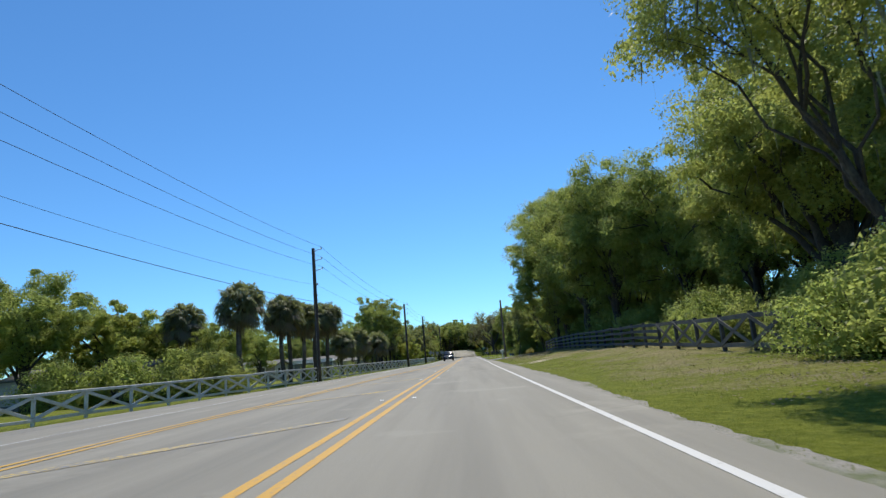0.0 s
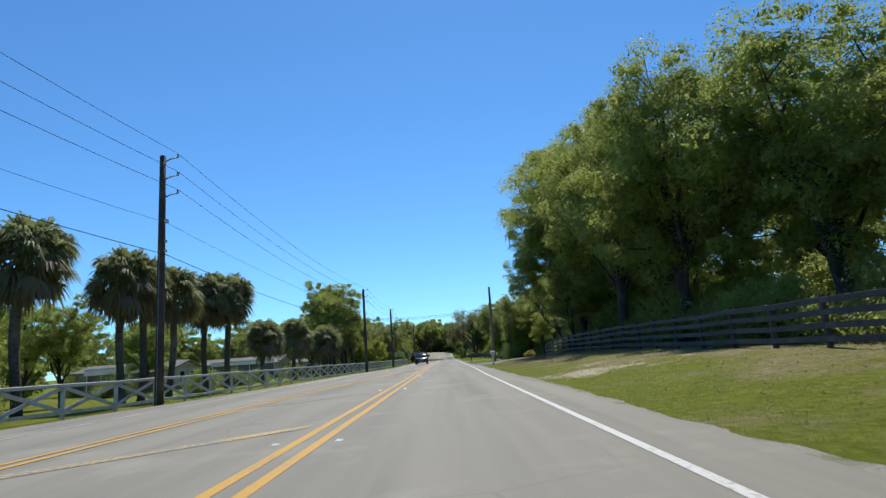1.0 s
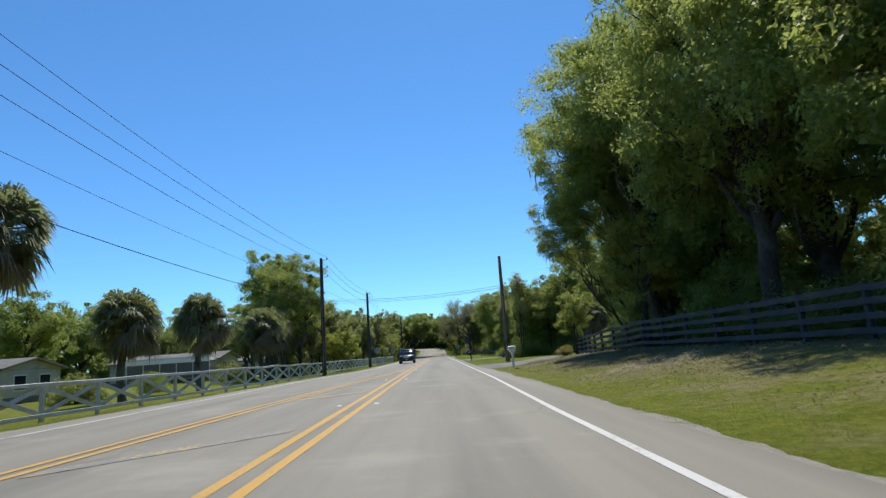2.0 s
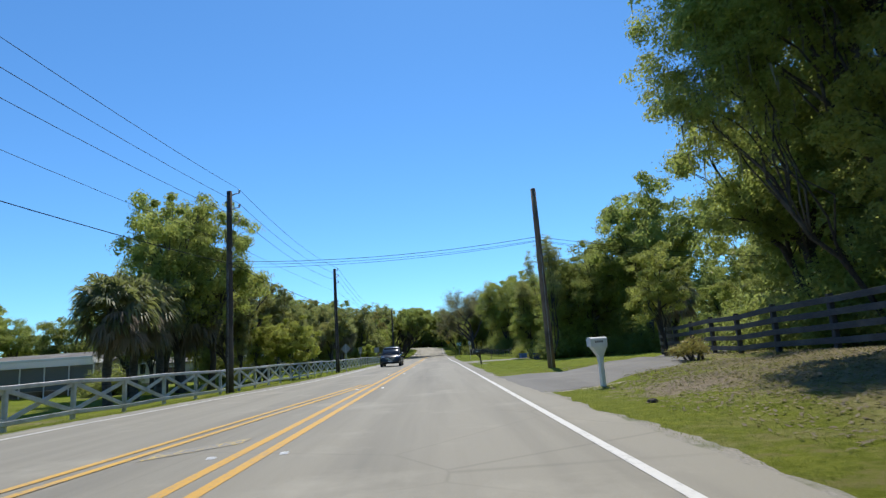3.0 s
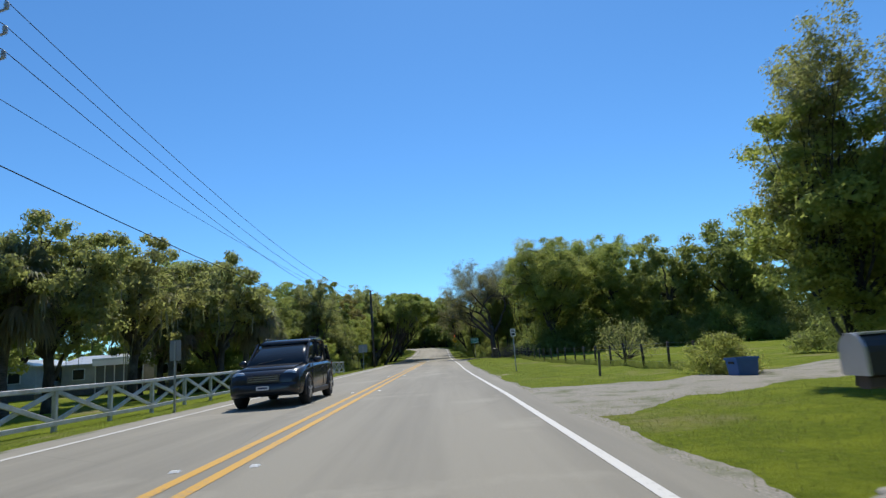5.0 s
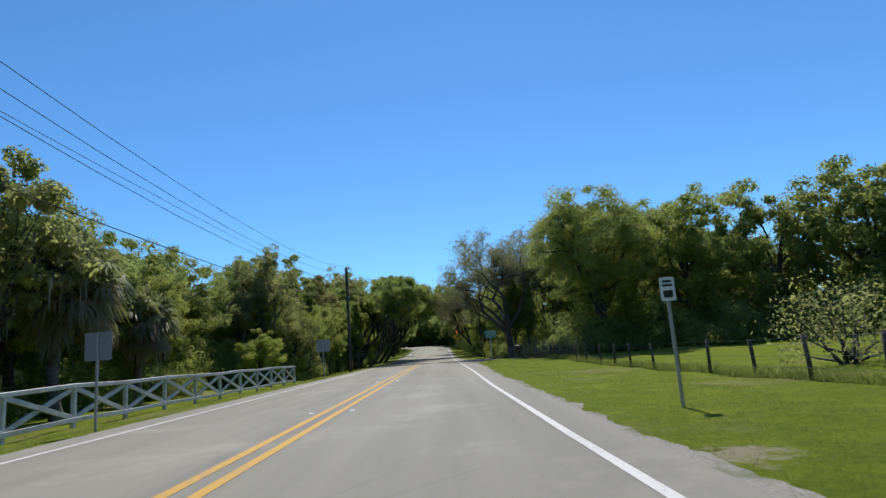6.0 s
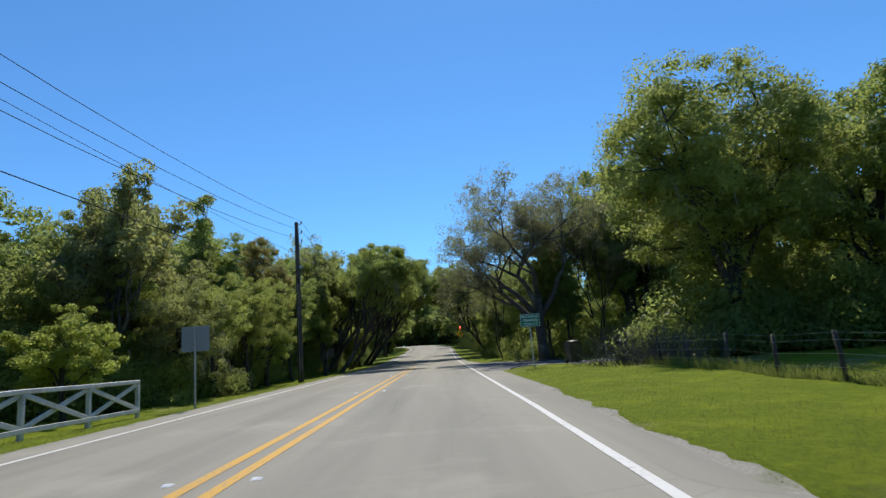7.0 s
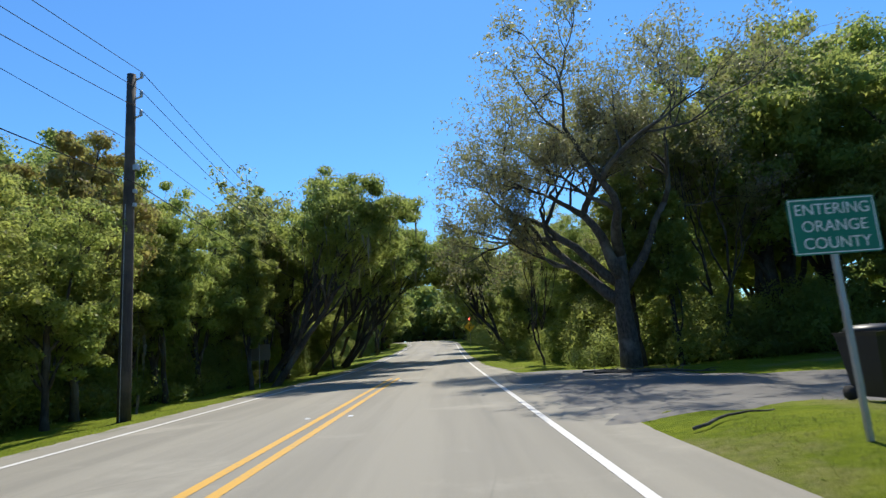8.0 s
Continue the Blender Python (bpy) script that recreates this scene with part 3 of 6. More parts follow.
def leaf_faces(rng, centres, radii, per, size, flat=0.75, up=0.35, droop=0.25):
    """Pointed three-cornered leaves, most of them in the outer shell of each clump, so that clumps read as tufts."""
    per, size = int(per * 2.1), size * 1.06
    c = np.repeat(centres, per, axis=0)
    r = np.repeat(radii, per)
    n = len(c)
    u = unit_dirs(rng, n)
    u[:, 2] += up
    u /= np.linalg.norm(u, axis=1, keepdims=True)
    lump = 1 + 0.22 * np.sin(u[:, 0] * 5.1 + c[:, 1] * 3) * np.sin(u[:, 1] * 4.7 + c[:, 0] * 3 + u[:, 2] * 4)
    dist = r * lump * (1.06 - 0.5 * rng.uniform(0, 1, n) ** 1.7)
    p = c + u * dist[:, None] * np.array([1, 1, flat])
    nor = u + rng.normal(scale=0.42, size=(n, 3))
    nor /= np.linalg.norm(nor, axis=1, keepdims=True)
    t = unit_dirs(rng, n)
    t[:, 2] -= droop
    t -= nor * np.sum(t * nor, axis=1, keepdims=True)
    t /= np.linalg.norm(t, axis=1, keepdims=True) + 1e-9
    s = np.cross(nor, t)
    ln = size * rng.uniform(0.55, 1.35, n)[:, None]
    wd = ln * rng.uniform(0.42, 0.62, n)[:, None]
    q = np.empty((n, 3, 3))
    q[:, 0], q[:, 1], q[:, 2] = p - t * ln * 0.7 - s * wd, p + s * wd * 1.1 - t * ln * 0.2, p + t * ln
    return q.reshape(-1, 3)


def curve_path(p0, p1, sag, rng, n=6, jitter=0.06):
    p0, p1 = np.array(p0, float), np.array(p1, float)
    ln = np.linalg.norm(p1 - p0)
    pts = []
    for k in range(n + 1):
        t = k / n
        p = p0 + (p1 - p0) * t + np.array([0, 0, sag * math.sin(math.pi * t)])
        if 0 < k < n:
            p = p + rng.normal(scale=jitter * ln / 3, size=3)
        pts.append(p)
    return pts


def broad_tree(name, seed, H, R, trunk, base, clumps, per, leaf, leaf_mat, bark="bark", lobes=9, moss=0, lean=(0, 0), label="", category="tree", plain_wood=False, core=True):
    """A broad-leaved tree: a forking trunk with limbs, and a crown of leaf clumps in uneven lobes."""
    rng = np.random.default_rng(seed)
    root = new(name)
    tagged(root, label, category)
    wood = []
    top = np.array([lean[0] * H * 0.4 + rng.normal(0, 0.2), lean[1] * H * 0.4 + rng.normal(0, 0.2), H * 0.42])
    path = curve_path((0, 0, -0.15), top, 0, rng, 6, 0.03)
    wood.append(tube(path, [trunk * f for f in (1.45, 1.05, 0.95, 0.88, 0.8, 0.7, 0.6)], 9))
    axis = np.array([lean[0] * H * 0.55, lean[1] * H * 0.55, 0])
    mid = H * (base + 1) / 2
    semi = np.array([R, R, H * (1 - base) / 2])
    centres, radii = [], []
    for k in range(lobes):
        a = 2 * math.pi * (k * 0.618 + rng.uniform(-0.08, 0.08))
        el = 1 - 1.85 * (k + 0.2) / lobes + rng.uniform(-0.12, 0.12)
        rad = math.sqrt(max(0.06, 1 - el * el)) * rng.uniform(0.48, 0.74)
        lc = np.array([rad * math.cos(a), rad * math.sin(a), el * 0.62]) * semi + axis + np.array([0, 0, mid])
        lr = np.array([R * rng.uniform(0.34, 0.52)] * 2 + [semi[2] * rng.uniform(0.28, 0.4)])
        start = path[rng.integers(2, 7)] if k else path[-1]
        limb = curve_path(start, lc, rng.uniform(0.0, 0.1) * H, rng, 6, 0.08)
        tr = trunk * rng.uniform(0.38, 0.55)
        wood.append(tube(limb, [tr * (1 - 0.8 * j / 6) for j in range(7)], 4 if plain_wood else 6, not plain_wood))
        n = max(3, clumps // lobes)
        d = unit_dirs(rng, n)
        d[:, 2] += 0.15
        cc = lc + d * lr * rng.uniform(0.4, 0.92, (n, 1))
        for q in ([] if plain_wood else cc[:: max(1, n // 4)]):
            b = curve_path(limb[rng.integers(3, 7)], q, 0.15, rng, 3, 0.1)
            wood.append(tube(b, [tr * 0.3, tr * 0.22, tr * 0.14, tr * 0.05], 4))
        cc = np.concatenate([cc, [limb[4], limb[5], (limb[3] + limb[4]) / 2]])
        n += 3
        centres.append(cc)
        radii.append(rng.uniform(0.5, 1.15, n) * 0.165 * (R * 0.6 + H * 0.16))
    n = max(8, clumps // 7)
    d = unit_dirs(rng, n)
    centres.append(d * semi * rng.uniform(0.2, 0.62, (n, 1)) + axis + np.array([0, 0, mid]))
    radii.append(rng.uniform(0.8, 1.3, n) * 0.185 * (R * 0.6 + H * 0.16))
    part("trunk", mesh_of("trunk", *join(*wood), bark, True), root)
    centres, radii = np.concatenate(centres), np.concatenate(radii)
    outer = leaf_faces(rng, centres, radii, per, leaf, 0.68, 0.45)
    inner = leaf_faces(rng, centres - np.array([0, 0, 0.12]) * radii[:, None], radii * 0.66, max(4, per // 9), max(leaf * 1.5, min(leaf * 2.4, 0.26)), 0.6, 0.1)
    part("crown", quad_mesh("crown", np.concatenate([outer, inner]) if core else outer, leaf_mat, 3), root)
    if moss:
        low = centres[np.argsort(centres[:, 2])][: len(centres) // 2]
        pts = low[rng.integers(0, len(low), moss)] + rng.normal(scale=0.22, size=(moss, 3))
        q = []
        for p in pts:
            ln, w, a = rng.uniform(0.3, 1.1), rng.uniform(0.02, 0.05), rng.uniform(0, 3.14)
            s = np.array([math.cos(a), math.sin(a), 0]) * w
            tip = p + np.array([rng.normal(0, 0.05), rng.normal(0, 0.05), -ln])
            q += [p - s, p + s, tip + s * 0.2, tip - s * 0.2]
        tagged(part("moss", quad_mesh("moss", np.array(q), "moss"), root, "strands of grey hanging moss"), kind="stuff")
    return root


def sparse_tree(name, seed, H, spread, trunk, leaf_mat, per, leaf, label, reach=None, bark="grey_bark", depth=4, droop=0.0, first=0.3, wide=0.9, rise=0.05, twigs=0):
    """A tree whose branching shows: limbs split again and again, with thin leaf sprays at the ends."""
    rng = np.random.default_rng(seed)
    root = new(name)
    tagged(root, label, "tree")
    wood, tips = [], []
    fine = np.random.default_rng(seed + 500)

    def grow(p, d, ln, r, level):
        n = 5
        pts, rr = [p], [r]
        q = np.array(p)
        for k in range(n):
            d = d + rng.normal(scale=0.16, size=3)
            d[2] += rise - droop * (level > 1)
            d = d / np.linalg.norm(d)
            q = q + d * ln / n
            pts.append(np.array(q))
            rr.append(r * (1 - 0.5 * (k + 1) / n))
        wood.append(tube(pts, rr, 7 if level < 2 else (5 if level < 3 else 3), level < 2))
        if level >= depth:
            tips.append(pts[-1])
            tips.append(pts[-3])
            for j in range(twigs):
                a = pts[1 + j % 5]
                e = d * 0.5 + unit_dirs(fine, 1)[0]
                b = a + e / np.linalg.norm(e) * ln * fine.uniform(0.5, 0.9)
                wood.append(tube([a, (a + b) / 2 + fine.normal(scale=0.06, size=3), b], [rr[-1] * 0.8, rr[-1] * 0.6, rr[-1] * 0.3], 3, False))
                tips.append(b)
            return
        kids = 3 if level < 2 else rng.integers(2, 5)
        for k in range(kids):
            at = pts[rng.integers(2, n + 1)] if k else pts[-1]
            side = unit_dirs(rng, 1)[0]
            side[2] = side[2] * 0.4 + 0.12
            nd = d * 0.75 + side * spread
            if reach is not None and level == 0:
                nd = nd + np.array(reach) * (0.9 if k == 0 else 0.25)
            nd = nd / np.linalg.norm(nd)
            grow(at, nd, ln * rng.uniform(0.62, 0.85), r * rng.uniform(0.42, 0.6), level + 1)

    grow(np.array([0, 0, -0.2]), np.array([0, 0, 1.0]), H * first, trunk, 0)
    for k in range(3):
        a = rng.uniform(0, 6.28)
        grow(np.array([0, 0, H * first * rng.uniform(0.6, 0.95)]), np.array([math.cos(a) * wide, math.sin(a) * wide, 0.7]), H * first * 0.85, trunk * 0.5, 1)
    part("trunk", mesh_of("trunk", *join(*wood), bark, True), root)
    tips = np.array(tips)
    part("crown", quad_mesh("crown", leaf_faces(rng, tips, rng.uniform(0.18, 0.5, len(tips)), per, leaf), leaf_mat, 3), root)
    return root


def palm_tree(name, seed, H, crown=1.9, fronds=34, label="", trunk=0.16):
    """A cabbage palm: a ringed trunk and a round head of fan fronds, the lowest ones dry."""
    rng = np.random.default_rng(seed)
    root = new(name)
    tagged(root, label, "palm tree")
    n = 14
    path = [(0.12 * math.sin(k * 0.35 + seed), 0.10 * math.sin(k * 0.3), (H - crown * 0.75) * k / n - (0.1 if k == 0 else 0)) for k in range(n + 1)]
    rad = [trunk * (1.35 if k == 0 else 1.0 + 0.10 * (k % 2) + (0.35 if k > n - 4 else 0)) for k in range(n + 1)]
    part("trunk", mesh_of("trunk", *tube(path, rad, 10), "palm_bark", True), root)
    top = np.array(path[-1])
    green, dry, stalks = [], [], []
    for k in range(fronds):
        el = math.asin(rng.uniform(-0.97, 1.0))
        az = k * 2.399 + rng.uniform(-0.3, 0.3)
        d = np.array([math.cos(az) * math.cos(el), math.sin(az) * math.cos(el), math.sin(el)])
        stalk = crown * rng.uniform(0.30, 0.58) * (1 + 0.15 * (el < -0.5))
        hub = top + d * stalk
        stalks.append(tube([top, top + d * stalk * 0.5, hub], [0.03, 0.022, 0.015], 4, False))
        s = np.cross(d, (0, 0, 1.0)) + rng.normal(scale=0.45, size=3)
        s -= d * np.dot(s, d)
        s /= np.linalg.norm(s) + 1e-6
        u = np.cross(s, d)
        out = dry if el < -0.62 or (el < -0.2 and k % 4 == 0) else green
        m = 19
        for j in range(m):
            a = (j / (m - 1) - 0.5) * 2.7
            dirn = d * math.cos(a) + s * math.sin(a) + u * 0.12 * math.cos(a * 2) + rng.normal(scale=0.07, size=3)
            dirn[2] -= 0.12
            dirn /= np.linalg.norm(dirn)
            ln = crown * 0.44 * (1 - 0.12 * abs(a)) * rng.uniform(0.75, 1.15)
            w = np.cross(dirn, u)
            w = w / (np.linalg.norm(w) + 1e-6) * 0.04 * crown / 1.9
            mid = hub + dirn * ln * 0.55
            tip = mid + dirn * ln * 0.33 + np.array([0, 0, -0.38 * ln])
            out += [hub, mid - w, tip, mid + w]
    part("crown", quad_mesh("crown", np.array(green), "frond"), root)
    if dry:
        part("dry_skirt", quad_mesh("dry_skirt", np.array(dry), "frond_dry"), root, "dry brown hanging fronds")
    tagged(part("frond_stalk", mesh_of("frond_stalk", *join(*stalks), "frond"), root), kind="stuff")
    return root


def shrub(name, seed, H, R, clumps, per, leaf, leaf_mat, label):
    rng = np.random.default_rng(seed)
    root = new(name)
    tagged(root, label, "shrub")
    cc, rr, wood = [], [], []
    for k in range(clumps):
        d = unit_dirs(rng, 1)[0]
        d[2] = abs(d[2])
        c = d * np.array([R, R, H * 0.8]) * rng.uniform(0.45, 0.95)
        c[2] = max(c[2], 0.25)
        cc.append(c)
        rr.append(rng.uniform(0.22, 0.42) * min(R, H))
        if k % 3 == 0:
            wood.append(tube(curve_path((rng.normal(0, 0.15), rng.normal(0, 0.15), -0.1), c, 0.1, rng, 4), [0.05, 0.04, 0.03, 0.02, 0.01], 5))
    tagged(part("stem", mesh_of("stem", *join(*wood), "bark", True), root), kind="stuff")
    cc, rr = np.array(cc), np.array(rr)
    leaves = np.concatenate([leaf_faces(rng, cc, rr, per, leaf), leaf_faces(rng, cc, rr * 0.6, per // 8, leaf * 2.0)])
    part("foliage", quad_mesh("foliage", leaves, leaf_mat, 3), root)
    return root


PLANTED = set()


LIGHTER = {}


def plant(model, x, y, size=1.0, turn=0.0, tall=1.0, sink=0.0, label="", group=""):
    """Stands a tree on the ground: the model itself the first time, copies of it after that."""
    if (abs(x) > 15.4 and not (0 < x < 23 and 18 < y < 60)) or y > 184:
        model = LIGHTER.get(model.name, model)
    m = Matrix.Translation((x, y, float(land(x, y)) - sink)) @ Matrix.Rotation(radians(turn), 4, "Z") @ Matrix.Diagonal((size, size, size * tall, 1))
    if model.name in PLANTED:
        model = copy_thing(model, m @ Matrix.Diagonal((1 / model.scale.x, 1 / model.scale.y, 1 / model.scale.z, 1)))
    else:
        PLANTED.add(model.name)
        model.matrix_basis = m
    return tagged(model, label, "", group)


OAK_L = "broad oak with a dense green crown on grass"
oak_a = broad_tree("oak_tree", 11, 15, 6.2, 0.36, 0.10, 240, 150, 0.075, "leaf", lobes=17, moss=160, label="tall oak with a dense mid-green crown and grey moss")
oak_h = broad_tree("oak_tree", 11, 15, 6.2, 0.36, 0.17, 240, 150, 0.075, "leaf", lobes=17, moss=160, label="tall oak with a dense mid-green crown and grey moss")
oak_b = broad_tree("oak_tree", 12, 12, 4.8, 0.28, 0.06, 170, 150, 0.066, "leaf", lobes=15, label=OAK_L)
oak_c = broad_tree("oak_tree", 13, 15, 6.5, 0.40, 0.14, 260, 230, 0.066, "leaf_light", lobes=16, moss=200, label="large oak with yellow-green spring leaves and moss")
oak_e = broad_tree("oak_tree", 51, 19, 6.6, 0.30, 0.30, 270, 190, 0.07, "leaf_light", lobes=18, moss=420, label="very tall oak with olive spring leaves and hanging moss")
oak_f = broad_tree("oak_tree", 52, 12.5, 3.4, 0.12, 0.36, 120, 120, 0.06, "leaf_light", lobes=11, moss=40, core=False, lean=(-0.52, 0.0), label="oak with a yellow-green crown leaning out over the verge")
oak_g = broad_tree("oak_tree", 54, 13.0, 2.7, 0.09, 0.42, 120, 130, 0.06, "leaf_light", lobes=11, moss=120, lean=(-0.75, 0.0), core=False, label="thin oak reaching far out over the verge with olive leaves")
oak_d = broad_tree("oak_tree", 14, 10, 4.4, 0.24, 0.04, 130, 120, 0.072, "leaf_dark", lobes=14, label="dark green oak at the edge of the woods")
light_tree = broad_tree("spring_tree", 15, 9, 2.9, 0.15, 0.14, 100, 95, 0.058, "leaf_light", lobes=13, label="slender tree with light green spring leaves")
rust_tree = broad_tree("spring_tree", 16, 9, 2.6, 0.14, 0.2, 80, 110, 0.066, "leaf_rust", lobes=12, label="slender tree with rusty new leaves")
far_a = broad_tree("far_tree", 17, 11, 5.2, 0.3, 0.03, 40, 14, 0.36, "leaf", lobes=10, label="green tree in the distant woods", plain_wood=True)
far_b = broad_tree("far_tree", 18, 9, 4.6, 0.28, 0.02, 40, 14, 0.34, "leaf_dark", lobes=10, label="dark tree in the distant woods", plain_wood=True)
far_bush = broad_tree("far_thicket", 20, 4.5, 4.6, 0.12, -0.25, 30, 11, 0.36, "leaf_dark", lobes=9, label="dark thicket at the foot of the distant woods", category="thicket", plain_wood=True)
mid_b = broad_tree("oak_tree", 24, 12, 4.8, 0.28, 0.06, 120, 70, 0.105, "leaf", lobes=14, label=OAK_L, plain_wood=True)
mid_c = broad_tree("oak_tree", 26, 15, 6.5, 0.40, 0.12, 140, 100, 0.105, "leaf_light", lobes=15, label="large oak with yellow-green spring leaves", plain_wood=True)
mid_a = broad_tree("oak_tree", 27, 15, 6.2, 0.36, 0.08, 140, 100, 0.105, "leaf", lobes=15, label="tall oak with a dense mid-green crown", plain_wood=True)
grey_oak = broad_tree("grey_oak", 29, 7.0, 3.0, 0.2, 0.22, 110, 60, 0.078, "leaf_grey", lobes=12, moss=120, label="rounded grey-green oak hung with moss")
over_tree = broad_tree("leaning_oak", 38, 9.6, 3.4, 0.14, 0.46, 150, 100, 0.06, "leaf", lobes=14, lean=(0.7, -0.1), moss=120, label="mossy green oak arching over the road")
edge_tree = broad_tree("wood_edge_tree", 45, 7.0, 2.5, 0.10, -0.02, 110, 90, 0.058, "leaf_light", lobes=15, core=False, label="slender tree at the wood's edge, leafy to the ground")
edge_grey = broad_tree("wood_edge_tree", 46, 6.2, 2.4, 0.10, -0.02, 100, 90, 0.058, "leaf_grey", lobes=14, core=False, moss=90, label="grey-green mossy tree at the wood's edge")
lime_tree = broad_tree("lime_green_tree", 35, 5.0, 2.4, 0.12, 0.04, 80, 95, 0.058, "leaf_lime", lobes=11, label="low spreading tree with bright lime-green leaves")
lean_tree = broad_tree("leaning_oak", 28, 10.5, 3.3, 0.15, 0.30, 150, 105, 0.062, "leaf", lobes=14, lean=(0.55, -0.05), label="green oak leaning out over the road")
mid_d = broad_tree("oak_tree", 25, 10, 4.4, 0.24, 0.04, 110, 60, 0.105, "leaf_dark", lobes=13, label="dark green oak at the edge of the woods", plain_wood=True)
vine_grey = broad_tree("vine_covered_tree", 53, 10, 1.3, 0.14, 0.02, 100, 44, 0.080, "leaf_grey", lobes=12, moss=120, label="dead trunk wrapped in grey-green vines and moss")
vine_tree = broad_tree("vine_covered_tree", 19, 10, 1.5, 0.12, 0.04, 120, 88, 0.06, "leaf", lobes=12, label="narrow trunk wrapped in green vines")
palm_a = palm_tree("cabbage_palm", 21, 7.0, 2.05, 130, "cabbage palm with a round head of fan fronds")
palm_b = palm_tree("cabbage_palm", 22, 5.2, 2.0, 130, "short cabbage palm with a dense drooping head")
palm_c = palm_tree("slender_palm", 23, 9.4, 0.62, 60, "very slender palm with a small round head", 0.035)
bush_a = shrub("shrub", 31, 2.6, 2.0, 40, 130, 0.06, "leaf_light", "bright green rounded shrub")
bush_b = shrub("shrub", 32, 3.4, 2.4, 40, 150, 0.062, "leaf", "tall green shrub of the roadside thicket")
bush_c = shrub("shrub", 33, 2.2, 2.0, 36, 160, 0.056, "leaf_dark", "dark low shrub of the undergrowth")
bush_rust = shrub("shrub", 37, 0.85, 0.65, 22, 60, 0.032, "leaf_rust", "small reddish-brown dry shrub before the fence")
bush_g = shrub("shrub", 36, 3.0, 2.2, 46, 26, 0.05, "leaf_grey", "pale grey half-bare shrub in the field")
vine_lean = broad_tree("vine_covered_tree", 63, 8.9, 0.75, 0.12, 0.04, 46, 90, 0.06, "leaf", lobes=9, lean=(-0.16, 0.0), core=False, label="leaning trunk wrapped in green vines")
gnarled = sparse_tree("gnarled_tree", 41, 9.6, 0.55, 0.26, "leaf_grey", 44, 0.085, "gnarled grey tree with mossy tufts of leaves", rise=0.11, wide=0.6)
bare_tall = sparse_tree("thin_leaved_tree", 42, 10.5, 0.17, 0.10, "leaf_grey", 34, 0.055, "tall half-bare tree with thin new leaves", first=0.34, wide=0.22, rise=0.22, bark="bark")
leaning_oak = sparse_tree("leaning_oak", 44, 11.0, 0.7, 0.26, "leaf_grey", 24, 0.09, "oak leaning over the road with airy leaves", reach=(0.8, -0.15, 0.15), depth=4, first=0.32)
bare_oak = sparse_tree("bare_oak", 43, 14.0, 0.85, 0.42, "leaf_brown", 13, 0.058, "old oak with bare spreading limbs over the road", reach=(-0.95, -0.1, 0.1), depth=5, twigs=5, droop=0.01, first=0.30)

LIGHTER[oak_b.name], LIGHTER[oak_d.name], LIGHTER[oak_c.name], LIGHTER[oak_a.name] = mid_b, mid_d, mid_c, mid_a
LEFT_ROW = "palms and trees behind the white fence"
RIGHT_ROW = "oaks behind the black fence"
WOODS_L = "thicket along the left verge"
WOODS_R = "trees round the side road"
FAR = "distant woods"

# right: oaks behind the black fence
for model, x, y, s, a, k in [
    (oak_f, 12.4, 12.0, 1.0, 0, 1.0), (oak_c, 17.0, 23.5, 0.95, 20, 1.0), (oak_a, 22, 31, 1.05, 80, 1.0), (oak_a, 19.2, 44.5, 1.1, 200, 0.92), (oak_c, 27, 43, 1.0, 140, 1.05),
    (oak_a, 14.2, 59, 1.02, 30, 1.15), (oak_a, 18.5, 62, 1.2, 120, 1.0), (light_tree, 22.5, 58.5, 0.85, 140, 1.0), (oak_a, 15.0, 51, 1.0, 250, 1.12), (oak_c, 29, 58, 1.15, 250, 1.0), (oak_e, 13.9, 69.6, 1.08, 300, 0.95), (oak_g, 15.9, 69.8, 1.0, 0, 1.0), (oak_g, 13.0, 70.2, 0.72, 8, 1.0), (light_tree, 12.4, 67.4, 0.85, 60, 1.0), (oak_b, 16.2, 65.5, 0.85, 80, 1.0), (light_tree, 12.6, 83.5, 0.62, 20, 1.0), (oak_b, 14.9, 76.0, 0.85, 190, 1.1), (oak_b, 19.0, 79.5, 1.0, 10, 1.0), (oak_a, 18.0, 73.5, 1.0, 90, 1.0), (oak_d, 15.2, 71.0, 0.7, 0, 1.0), (oak_d, 22, 67, 1.0, 0, 1.0), (oak_d, 24, 52, 1.0, 40, 1.0), (oak_b, 20, 36, 1.0, 90, 1.0),
    (oak_b, 22, 76, 1.0, 10, 1.0), (oak_b, 25, 24, 1.2, 60, 1.0), (oak_b, 30, 32, 1.2, 160, 1.0), (oak_a, 20, 8, 1.0, 45, 1.0), (oak_c, 18, -6, 1.0, 95, 1.0)]:
    plant(model, x, y, s, a, k, group=RIGHT_ROW)
for model, x, y, s, a in [(bush_a, 14.5, 63, 0.7, 10), (bush_a, 10.9, 14.0, 0.95, 10), (bush_b, 11.8, 11.0, 1.15, 80), (bush_a, 13.2, 18.5, 0.7, 10), (bush_a, 13.4, 26.5, 0.6, 90), (bush_c, 16.5, 50, 0.9, 70), (bush_a, 15.0, 79.5, 0.85, 150), (bush_b, 19, 52, 0.9, 30), (bush_c, 18, 68, 1.0, 20),
                          (bush_b, 24, 50, 1.1, 10), (bush_b, 30, 70, 1.3, 40), (bush_c, 27, 34, 1.3, 60), (bush_b, 34, 45, 1.4, 200), (bush_a, 24, 15, 1.1, 90), (bush_b, 33, 22, 1.4, 10), (bush_b, 21, 82, 1.1, 100)]:
    plant(model, x, y, s, a, group=RIGHT_ROW)
plant(bush_rust, 9.65, 74.2, 1.0, 30, group=RIGHT_ROW)
